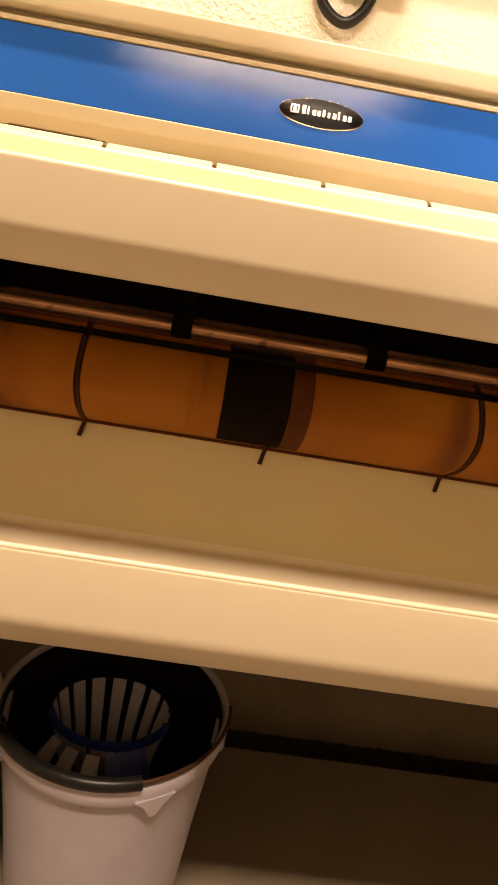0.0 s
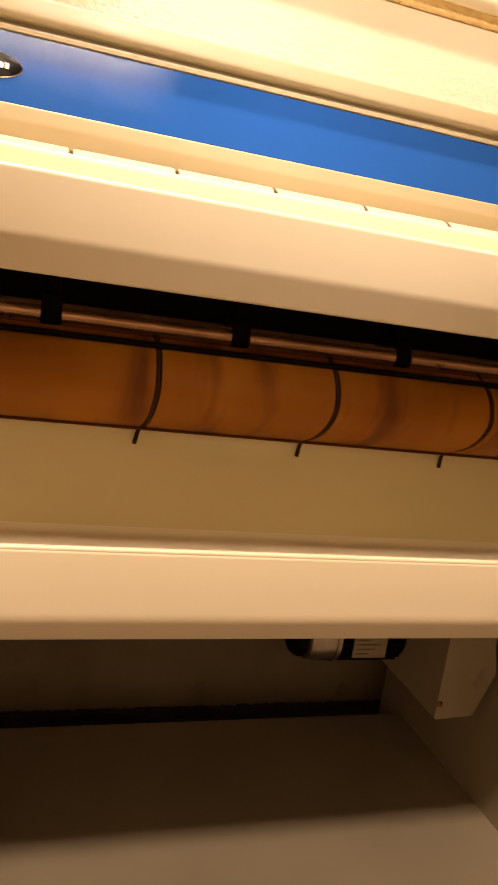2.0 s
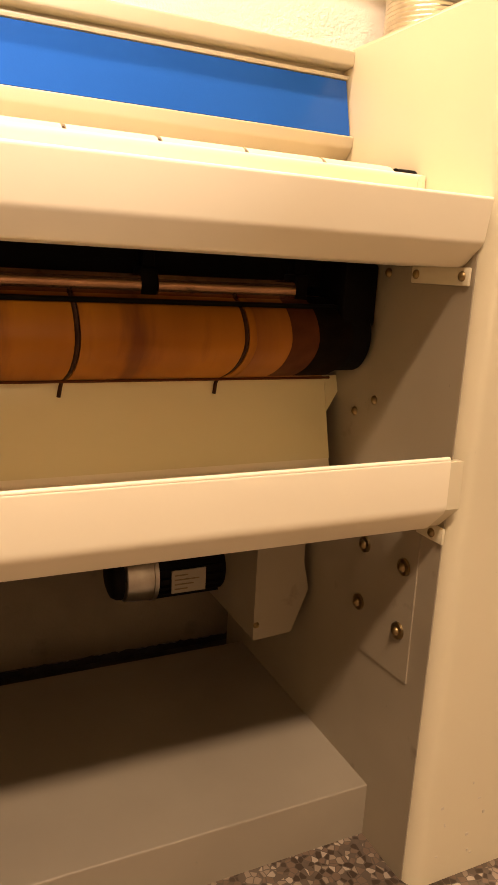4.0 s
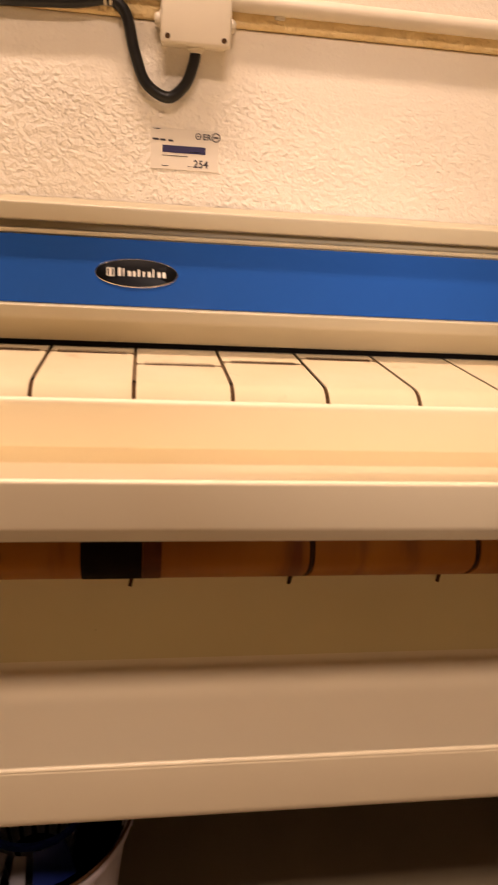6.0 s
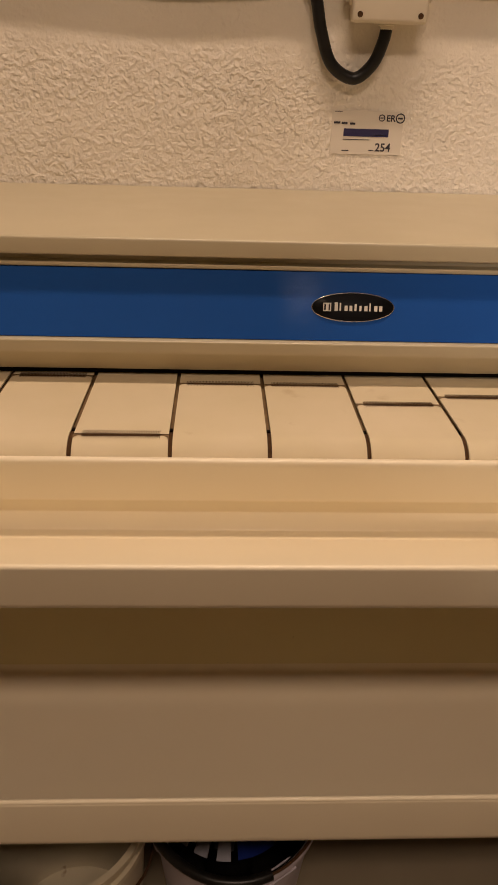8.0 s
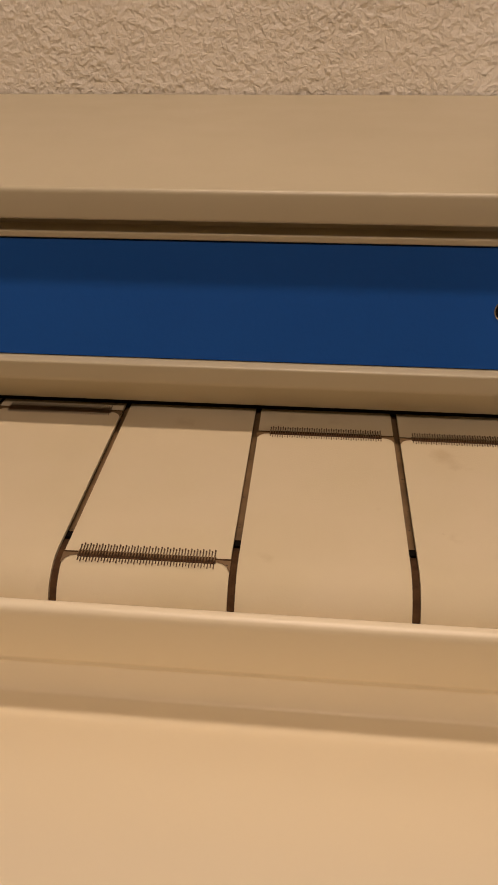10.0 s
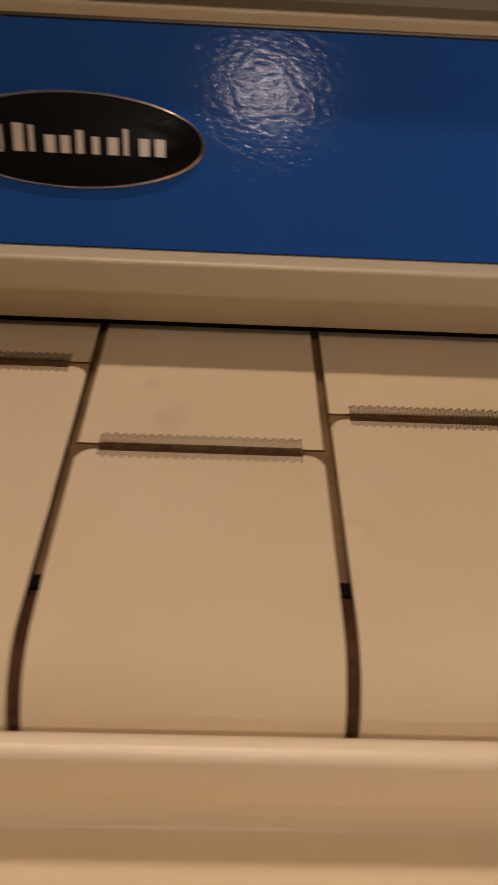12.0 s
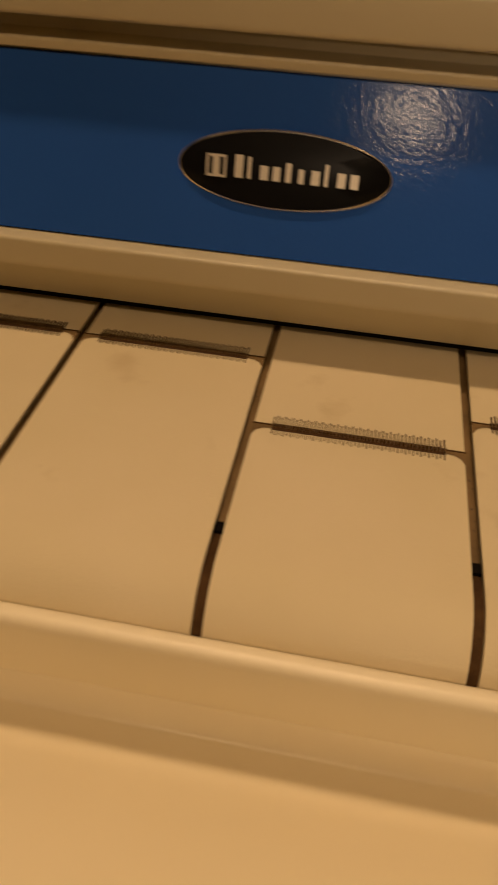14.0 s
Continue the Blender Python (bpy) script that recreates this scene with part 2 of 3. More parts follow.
def block(bm, x0, x1, y0, y1, z0, z1, bevel=0.0, seg=2):
    r = bmesh.ops.create_cube(bm, size=1)
    bmesh.ops.transform(bm, matrix=Matrix.LocRotScale(((x0 + x1) / 2, (y0 + y1) / 2, (z0 + z1) / 2), None, (x1 - x0, y1 - y0, z1 - z0)), verts=r["verts"])
    if bevel:
        es = list({e for v in r["verts"] for e in v.link_edges})
        bmesh.ops.bevel(bm, geom=es, offset=bevel, segments=seg, affect="EDGES", profile=0.5)
    return bm


def boxed(x0, x1, y0, y1, z0, z1, bevel=0.0, seg=2):
    return block(bmesh.new(), x0, x1, y0, y1, z0, z1, bevel, seg)


def fillet(pts, radii, n=5, closed=False):
    """A polyline with rounded corners."""
    out = []
    m = len(pts)
    for i, p in enumerate(pts):
        r = radii[i] if isinstance(radii, (list, tuple)) else radii
        if (not closed and i in (0, m - 1)) or r <= 0:
            out.append(tuple(p))
            continue
        p, a, c = Vector(p), Vector(pts[i - 1]), Vector(pts[(i + 1) % m])
        u, w = (a - p), (c - p)
        d = min(r, u.length * 0.45, w.length * 0.45)
        s, e = p + u.normalized() * d, p + w.normalized() * d
        for k in range(n + 1):
            f = k / n
            out.append(tuple(s * (1 - f) ** 2 + p * 2 * f * (1 - f) + e * f * f))
    return out


def prism(pts, x0, x1, bm=None, cuts=1):
    """A closed (y, z) outline drawn out along x."""
    bm = bm or bmesh.new()
    rings = []
    for i in range(cuts + 1):
        x = x0 + (x1 - x0) * i / cuts
        rings.append([bm.verts.new((x, y, z)) for y, z in pts])
    k = len(pts)
    for a, b in zip(rings, rings[1:]):
        for i in range(k):
            bm.faces.new((a[i], a[(i + 1) % k], b[(i + 1) % k], b[i]))
    bm.faces.new(rings[0][::-1])
    bm.faces.new(rings[-1])
    return bm


def sheet(pts, x0, x1, thick, bm=None):
    """A bent sheet: an open (y, z) polyline with thickness to its left side, drawn out along x."""
    v = [Vector(p) for p in pts]
    back = []
    for i, p in enumerate(v):
        d = (v[min(i + 1, len(v) - 1)] - v[max(i - 1, 0)]).normalized()
        back.append((p.x - d.y * thick, p.y + d.x * thick))
    return prism([tuple(p) for p in v] + back[::-1], x0, x1, bm)


def rod(p, q, r, seg=16, bm=None, r2=None):
    bm = bm or bmesh.new()
    p, q = Vector(p), Vector(q)
    res = bmesh.ops.create_cone(bm, cap_ends=True, segments=seg, radius1=r, radius2=r if r2 is None else r2, depth=(q - p).length)
    m = Matrix.Translation((p + q) / 2) @ (q - p).to_track_quat("Z", "Y").to_matrix().to_4x4()
    bmesh.ops.transform(bm, matrix=m, verts=res["verts"])
    return bm


def lathe(profile, centre=(0, 0, 0), seg=48, axis="z", bm=None):
    """A closed or open (radius, height) outline turned round an axis."""
    bm = bm or bmesh.new()
    rings = []
    for i in range(seg):
        a = 2 * math.pi * i / seg
        ring = []
        for r, h in profile:
            p = (r * math.cos(a), r * math.sin(a), h)
            if axis == "x":
                p = (h, r * math.cos(a), r * math.sin(a))
            if axis == "y":
                p = (r * math.cos(a), h, r * math.sin(a))
            ring.append(bm.verts.new(Vector(p) + Vector(centre)))
        rings.append(ring)
    for i in range(seg):
        a, b = rings[i], rings[(i + 1) % seg]
        for j in range(len(profile) - 1):
            bm.faces.new((a[j], b[j], b[j + 1], a[j + 1]))
    bmesh.ops.remove_doubles(bm, verts=bm.verts, dist=1e-6)
    return bm


def smooth_line(pts, n=8):
    out = []
    v = [Vector(p) for p in pts]
    for i in range(len(v) - 1):
        a, b, c, d = v[max(i - 1, 0)], v[i], v[i + 1], v[min(i + 2, len(v) - 1)]
        for k in range(n):
            t = k / n
            out.append(0.5 * (2 * b + (c - a) * t + (2 * a - 5 * b + 4 * c - d) * t * t + (3 * b - a - 3 * c + d) * t ** 3))
    return out + [v[-1]]


def tube(pts, r, seg=12, bm=None):
    bm = bm or bmesh.new()
    rings = []
    up = Vector((0.3, 0.9, 0.2))
    for i, p in enumerate(pts):
        d = (Vector(pts[min(i + 1, len(pts) - 1)]) - Vector(pts[max(i - 1, 0)])).normalized()
        s = d.cross(up).normalized()
        u = s.cross(d)
        rings.append([bm.verts.new(Vector(p) + (s * math.cos(2 * math.pi * k / seg) + u * math.sin(2 * math.pi * k / seg)) * r) for k in range(seg)])
    for a, b in zip(rings, rings[1:]):
        for k in range(seg):
            bm.faces.new((a[k], a[(k + 1) % seg], b[(k + 1) % seg], b[k]))
    bm.faces.new(rings[0][::-1])
    bm.faces.new(rings[-1])
    return bm


# ---- the room ----
WALL_Y = 0.578
XL, XR, YF, ZC = -3.0, 3.0, -3.4, 3.35
tagged(part("floor", boxed(XL, XR, YF, 0.75, -0.1, 0.0), TERRAZZO, smooth=0), "brown speckled terrazzo floor under the ironer", "floor", kind="structure")
low = part("wall_north", boxed(XL, XR, WALL_Y, 0.75, 0.62, 1.376, 0.004), PLASTER, smooth=0)
tagged(low, "rough cream plastered wall behind the ironer", "wall", kind="structure")
# Lower wall: grime plus the shade behind the ironer, in one brown.
part("grimy_shaded_base", boxed(XL, XR, WALL_Y + 0.001, 0.75, 0.018, 0.62), GRIME_SHADE, low, "grimy brownish lower wall with the shade behind the ironer painted in", smooth=0)
part("plaster_upper", boxed(XL, XR, WALL_Y + 0.012, 0.75, 1.376, ZC), PLASTER, low, smooth=0)
part("mortar_strip", boxed(XL, XR, WALL_Y - 0.007, WALL_Y + 0.02, 1.3765, 1.404, 0.005), FOAM, low, "raw yellowish mortar joint", smooth=0)
# Unseen room shell; wall and ceiling tones are set for the bounced light.
tagged(part("wall_south", boxed(XL, XR, YF - 0.15, YF, 0, ZC), ROOM, smooth=0), "unseen plain cream wall", "wall", kind="structure")
tagged(part("wall_west", boxed(XL - 0.15, XL, YF - 0.15, 0.75, 0, ZC), ROOM, smooth=0), "unseen plain cream wall", "wall", kind="structure")
tagged(part("wall_east", boxed(XR, XR + 0.15, YF - 0.15, 0.75, 0, ZC), ROOM, smooth=0), "unseen plain cream wall", "wall", kind="structure")
tagged(part("ceiling", boxed(XL - 0.15, XR + 0.15, YF - 0.15, 0.75, ZC, ZC + 0.1), CEILING, smooth=0), "unseen plain ceiling, kept darker than the walls", "ceiling", kind="structure")
for lx, ly, long, wide, watts in LAMPS:
    fixture = thing("ceiling_light", "long warm white tube light on the ceiling", "lamp", "ceiling lights", at=(lx, ly, ZC))
    part("housing", boxed(-long * 0.55, long * 0.55, -wide * 0.6 - 0.02, wide * 0.6 + 0.02, -0.10, -0.002, 0.01), PVC, fixture)
    part("diffuser", boxed(-long * 0.52, long * 0.52, -wide * 0.6, wide * 0.6, -0.125, -0.101, 0.01), GLOW, fixture)
# Body for the added torch lamp, out of view on the south wall.
torch_stand_in = thing("torch_stand_in", "unseen added lamp standing in for a carried torch", "lamp", at=(SPOT[0], YF, SPOT[2]))
part("wall_plate", lathe([(0, 0.001), (0.07, 0.001), (0.07, 0.012), (0.06, 0.018), (0, 0.018)], seg=32, axis="y"), PVC, torch_stand_in)
part("shade", lathe([(0.02, 0.017), (0.05, 0.03), (0.062, 0.08), (0.058, 0.08), (0.046, 0.034), (0.02, 0.022)], seg=32, axis="y"), PVC, torch_stand_in, "cream lamp shade")

# Black strip with a ragged upper edge, filling the gap behind the base plate.
joint = bmesh.new()
rnd = random.Random(7)
xs = [-1.2 + 0.008 * i for i in range(301)]
edge = [(x, 0.017 + rnd.uniform(0, 0.009) * rnd.random()) for x in xs]
up = [joint.verts.new((x, 0.5745, z)) for x, z in edge]
mid = [joint.verts.new((x, 0.572, 0.006)) for x in xs]
near = [joint.verts.new((x, 0.429, 0.006 + rnd.uniform(0, 0.006))) for x in xs]
low_row = [joint.verts.new((x, 0.428, 0.0005)) for x in xs]
for a, b in ((up, mid), (mid, near), (near, low_row)):
    for i in range(len(xs) - 1):
        joint.faces.new((a[i], a[i + 1], b[i + 1], b[i]))
tagged(part("floor_joint", joint, JOINT_BLACK, smooth=0), "ragged black joint between wall and floor", "joint", kind="structure")

# ---- the ironer ----
ironer = thing("flatwork_ironer", "cream laundry ironer with blue band and feed belts", "ironer")
HALF = 0.827

hood = fillet(
    [(0.5745, 1.108), (0.173, 1.109), (0.174, 1.089), (0.197, 1.087), (0.197, 1.080), (0.183, 1.079), (0.185, 1.0745), (0.191, 1.0735), (0.1705, 0.9975), (0.1655, 0.9975), (0.1595, 0.9965), (0.1620, 0.9815), (0.188, 0.951), (0.240, 0.951), (0.240, 1.0), (0.5745, 1.0)],
    [0, 0.0035, 0.003, 0, 0, 0.002, 0, 0, 0, 0, 0.002, 0.003, 0.004, 0, 0, 0], closed=True)
hood_part = part("hood", prism(hood, -HALF, HALF), HOOD, ironer)
blue = [(0.1868, 1.0725), (0.1668, 0.9985), (0.1700, 0.9985), (0.1900, 1.0725)]
panel_blue = part("blue_panel", prism(blue, -HALF + 0.002, HALF - 0.002), BLUE, ironer, "glossy blue painted band with an oval badge", smooth=0)

# oval badge in the plane of the band
TILT = math.atan2(0.02, 0.074)


def oval(a, b, depth, dome, seg=56):
    bm = bmesh.new()
    rings = []
    for f, h in ((1.0, 0.0), (1.0, depth * 0.6), (0.96, depth), (0.6, depth + dome * 0.6), (0.25, depth + dome)):
        rings.append([bm.verts.new((a * f * math.cos(2 * math.pi * i / seg), -h, b * f * math.sin(2 * math.pi * i / seg))) for i in range(seg)])
    for p, q in zip(rings, rings[1:]):
        for i in range(seg):
            bm.faces.new((p[i], p[(i + 1) % seg], q[(i + 1) % seg], q[i]))
    bm.faces.new(rings[-1])
    bm.faces.new(rings[0][::-1])
    return bm


badge = part("badge", oval(0.0478, 0.0168, 0.002, 0.0), SILVER, ironer, "black oval badge with silver edge")
badge.matrix_local = Matrix.Translation((0.0005, 0.1772, 1.0352)) @ Matrix.Rotation(-TILT, 4, "X")
part("badge_face", oval(0.0471, 0.0163, 0.0026, 0.0012), GLOSSBLACK, badge)
mark = bmesh.new()
for x0, x1, z0, z1 in ((-0.0345, -0.0255, 0.0037, 0.0047), (-0.0345, -0.0255, -0.0047, -0.0037), (-0.0345, -0.0335, -0.0047, 0.0047), (-0.0265, -0.0255, -0.0047, 0.0047), (-0.0315, -0.0285, -0.0037, 0.0037)):
    block(mark, x0, x1, -0.0045, -0.0034, z0, z1)
part("emblem", mark, LETTER, badge)
for i, (tall, wide) in enumerate(((0.0095, 0.0045), (0.009, 0.002), (0.006, 0.0045), (0.006, 0.004), (0.008, 0.003), (0.006, 0.003), (0.006, 0.0045), (0.009, 0.002), (0.006, 0.0045), (0.006, 0.0045))):
    x = -0.0215 + i * 0.0057
    part("letter_bar", boxed(x, x + wide * 0.8, -0.0043, -0.0032, -0.0042, -0.0042 + tall), LETTER, badge, smooth=0)

# feed belts over the front roller
FLAT = 0.9425
RC, RR = (0.034, 0.912), 0.0305
belt_path = [(0.300, FLAT)] + [(0.30 - 0.266 * i / 8, FLAT) for i in range(1, 8)]
belt_path += [(RC[0] - RR * math.sin(a), RC[1] + RR * math.cos(a)) for a in [math.pi * i / 20 for i in range(21)]]
belt_path += [(0.08, 0.880), (0.16, 0.878)]
LACED = {-4: 0.186, -3: 0.030, -2: 0.166, -1: 0.165, 0: 0.112, 1: 0.135, 2: 0.167}


def on_belt(s):
    """The place and the slope on the belt's upper face, s metres in front of the hood's inside."""
    if s >= RC[0]:
        return s, FLAT, 0.0
    a = min((RC[0] - s) / RR, 1.6)
    return RC[0] - RR * math.sin(a), RC[1] + RR * math.cos(a), a


rnd = random.Random(4)
for k in range(-8, 8):
    x0, x1 = k * 0.1 + 0.0022 + rnd.uniform(-0.0004, 0.0004), k * 0.1 + 0.0978 + rnd.uniform(-0.0004, 0.0004)
    belt = part("feed_belt", sheet(belt_path, x0, x1, 0.0022), BELT, ironer)
    if k in LACED:
        y, z, a = on_belt(LACED[k])
        m = Matrix.Translation((0, y, z)) @ Matrix.Rotation(a, 4, "X")
        seam = bmesh.new()
        block(seam, x0 + 0.0082, x1 - 0.0082, -0.0022, 0.0022, -0.0008, 0.0004)
        block(seam, x0 - 0.0004, x1 + 0.0004, 0.0004, 0.0013, -0.0008, 0.0006)
        bmesh.ops.transform(seam, matrix=m, verts=seam.verts)
        lacing = part("belt_seam", seam, ROLLER, belt, "dark open seam between the belt ends", smooth=0)
        for sx, xe in ((1, x0), (-1, x1)):
            notch = bmesh.new()
            pts = [(-0.0004, 0.0006), (0.0090, 0.0006), (0.0090, -0.0012), (0.0045, -0.0020), (0.0016, -0.0040), (0.0005, -0.0066), (-0.0004, -0.0075)]
            notch.faces.new([notch.verts.new((xe + sx * u, v, 0.0004)) for u, v in pts])
            bmesh.ops.transform(notch, matrix=m, verts=notch.verts)
            part("belt_notch", notch, SLOTBED, belt, "cut-away belt corner", smooth=0)
        wires, loops = bmesh.new(), bmesh.new()
        n = 46
        for i in range(n):
            wx = x0 + 0.009 + (x1 - x0 - 0.018) * i / (n - 1)
            long_end = 0.0070 if i % 2 else 0.0060
            block(wires, wx - 0.00024, wx + 0.00024, -long_end + 0.0008, long_end, 0.0003, 0.0009)
            block(wires, wx - 0.00036, wx + 0.00036, long_end - 0.0006, long_end + 0.0002, 0.0003, 0.0011)
            block(loops, wx - 0.00030, wx + 0.00030, -0.0014, 0.0015, 0.0008, 0.0019)
        for bm, mat, word in ((wires, STEEL, "wire_lacing"), (loops, GLINT, "lacing_core")):
            bmesh.ops.transform(bm, matrix=m, verts=bm.verts)
            part(word, bm, mat, lacing, "row of steel wire hooks" if bm is wires else "polished wire core of the lacing", smooth=0)
part("belt_bed", boxed(-HALF, HALF, 0.053, 0.300, 0.930, 0.9375), SLOTBED, ironer, "brown steel bed under the belts", smooth=0)
part("front_roller", rod((-HALF, RC[0], RC[1]), (HALF, RC[0], RC[1]), 0.0284, 40), ROLLER, ironer)
part("roller_gap_bar", boxed(-HALF, HALF, 0.0475, 0.0525, 0.91, 0.9388), BLACK, ironer, smooth=0)

# Black strip added for the shade in the gap under the hood.
part("gap_shade", boxed(-HALF, HALF, 0.1985, 0.206, 0.9429, 0.9525), BLACK, ironer, smooth=0)

# feed table: raised lip over a sloping trough, front face with a chamfer
table_profile = fillet(
    [(0.0028, 0.905), (0.0014, 0.9305), (-0.0022, 0.9305), (-0.0024, 0.9265), (0.0062, 0.8814), (0.0235, 0.8573), (0.0130, 0.8375), (-0.0060, 0.8385), (-0.1300, 0.8980), (-0.1225, 0.851), (-0.0940, 0.8262), (0.020, 0.8262)],
    [0, 0.001, 0.0015, 0.002, 0.002, 0.003, 0.003, 0.008, 0.003, 0.004, 0.004, 0])
part("feed_table", sheet(table_profile, -HALF, HALF, -0.002), TABLE, ironer, "cream folded sheet feed trough with raised lip")
part("table_end_cap", boxed(0.8205, 0.8265, -0.012, -0.0026, 0.885, 0.9305, 0.001), PAINT, ironer)
for sx in (-1, 1):
    foot = bmesh.new()
    block(foot, sx * 0.8262 - 0.004, sx * 0.8262, -0.112, -0.008, 0.804, 0.8245, 0.0015)
    flange = part("table_bracket", foot, PAINT, ironer)
    for by in (-0.101, -0.018):
        part("bolt", lathe([(0, 0.0045), (0.003, 0.0042), (0.0055, 0.002), (0.006, 0)], (0, 0, 0), 14, "x"), BRASS, flange).matrix_local = Matrix.Translation((sx * 0.8225, by, 0.8145)) @ Matrix.Rotation(math.pi if sx > 0 else 0, 4, "Z")
part("belt_knob", rod((0.8265, 0.016, 0.926), (0.800, 0.016, 0.926), 0.013, 20), BLACK, ironer)

# inner frame, mostly unseen: added dark boxes whose colour holds the inside's shade
part("inner_housing", boxed(-HALF, HALF, 0.215, 0.50, 0.56, 0.928, 0.004), INSIDE_DARK, ironer)
part("inner_beam", boxed(-HALF, HALF, 0.030, 0.075, 0.832, 0.862, 0.003), INSIDE_DARK, ironer)

# exit belts round the lower roll
exit_path = smooth_line([(0.20, 0.772, 0), (0.135, 0.775, 0), (0.098, 0.770, 0), (0.071, 0.752, 0), (0.0585, 0.726, 0), (0.067, 0.705, 0), (0.094, 0.684, 0), (0.139, 0.666, 0), (0.19, 0.652, 0)], 6)
exit_path = [(p.x, p.y) for p in exit_path]
PITCH, FIRST = 0.2095, 0.003
for k in range(-4, 4):
    x0, x1 = FIRST + k * PITCH + 0.0035, FIRST + (k + 1) * PITCH - 0.0035
    x0, x1 = max(x0, -0.785), min(x1, 0.785)
    part("exit_belt", sheet(exit_path, x0, x1, -0.003), SCORCHED, ironer, "scorched orange-brown exit belt")
part("lower_roll", rod((-0.82, 0.102, 0.727), (0.82, 0.102, 0.727), 0.0385, 48), BLACK, ironer)
part("roll_end", lathe([(0, 0.783), (0.044, 0.783), (0.049, 0.792), (0.049, 0.815), (0.046, 0.818), (0, 0.818)], (0, 0.106, 0.727), 40, "x"), BLACK, ironer)
part("burnt_strip", sheet([p for p in exit_path if p[0] < 0.128][1:], -0.058, 0.012, -0.0037), BURNT_SHADE, ironer, "charred black patch on the exit belt")
part("charred_strip", sheet([p for p in exit_path if p[0] < 0.128][1:], 0.0125, 0.034, -0.0036), CHARRED_SHADE, ironer, "browned strip beside the charred patch")
# Soot and the shade near the side panel, painted in three steps.
for x0, x1, mat in ((0.645, 0.6945, BROWNED_SHADE), (0.695, 0.7345, CHARRED_SHADE), (0.735, 0.7865, BURNT_SHADE)):
    part("sooty_shade_strip", sheet([p for p in exit_path if p[0] < 0.128][1:], x0, x1, -0.0036), mat, ironer, "sooty exit belt end with the shade near the panel painted in")
# Housing widened inwards to stand in for the shadow beside it.
part("end_housing", boxed(0.772, 0.8255, 0.064, 0.205, 0.742, 0.826, 0.006), BLACK, ironer, "black housing at the end of the roll")
part("edge_wire", rod((-0.80, 0.130, 0.6635), (0.80, 0.130, 0.6635), 0.0018, 8), CHARRED_SHADE, ironer)
for k in range(-3, 5):
    gx = FIRST + k * PITCH
    if abs(gx) > 0.79:
        continue
    # Each cord ends in a short tail at the chute's top edge.
    cord = [(gx, p[0] - 0.0010, p[1]) for p in exit_path[9:44]] + [(gx - 0.003, 0.1455, 0.655), (gx - 0.006, 0.1420, 0.642)]
    part("guide_cord", tube(cord, 0.0026, 7), CORD, ironer, "dark woven guide cord with a short tail at the chute")

# copper tubes above the roll, in black clips
for k in range(-4, 5):
    cx = -0.112 + k * PITCH
    a, b = max(cx - PITCH + 0.011, -0.81), min(cx - 0.011, 0.81)
    if b - a > 0.03:
        part("copper_tube", rod((a, 0.106, 0.7845), (b, 0.106, 0.7845), 0.0142, 24), COPPER, ironer)
    if abs(cx) < 0.8:
        clip = bmesh.new()
        block(clip, cx - 0.011, cx + 0.011, 0.098, 0.135, 0.772, 0.806, 0.003)
        block(clip, cx - 0.006, cx + 0.010, 0.108, 0.128, 0.80, 0.86, 0.002)
        part("tube_clip", clip, BLACK, ironer)
part("tube_rail", boxed(-0.81, 0.81, 0.128, 0.140, 0.79, 0.83), BLACK, ironer, smooth=0)

# Black bar that draws the band between copper tubes and exit belts.
part("black_bar", boxed(-0.81, 0.81, 0.0735, 0.112, 0.7635, 0.7695, 0.002), BLACK, ironer, smooth=0)

# chute and catch tray from one bent sheet, with the lower corners notched
chute = fillet([(0.153, 0.664), (0.1495, 0.645), (0.1225, 0.5443)], [0, 0.01, 0])
# The chute's colour carries its shade tone; the tray's does not.
part("chute", sheet(chute, -0.806, 0.806, 0.0016), SHADE_CREAM, ironer, "cream sheet chute with its yellow shade tone painted in")
tray = fillet([(0.1225, 0.5443), (0.120, 0.535), (0.085, 0.5175), (-0.108, 0.5165), (-0.139, 0.549), (-0.1380, 0.6090), (-0.1335, 0.6090), (-0.1335, 0.597)], [0, 0.01, 0.02, 0.006, 0.008, 0.0022, 0.0022, 0])
part("catch_tray", sheet(tray, -0.805, 0.805, 0.0016), TABLE, ironer, "cream sheet catch tray with folded front")
part("tray_rim", rod((-0.8045, -0.1362, 0.6100), (0.8045, -0.1362, 0.6100), 0.0030, 14), TABLE, ironer, "bright rounded rim of the catch tray")
for sx in (-1, 1):
    ear = bmesh.new()
    pts = [(0.805, 0.1525, 0.663), (0.826, 0.1525, 0.663), (0.826, 0.1455, 0.640), (0.805, 0.1385, 0.612)]
    fr = [ear.verts.new((sx * x, y, z)) for x, y, z in pts]
    bk = [ear.verts.new((sx * x, y + 0.0016, z)) for x, y, z in pts]
    for i in range(4):
        ear.faces.new((fr[i], fr[(i + 1) % 4], bk[(i + 1) % 4], bk[i]))
    ear.faces.new(fr)
    ear.faces.new(bk[::-1])
    part("chute_ear", ear, SHADE_CREAM, ironer, smooth=0)
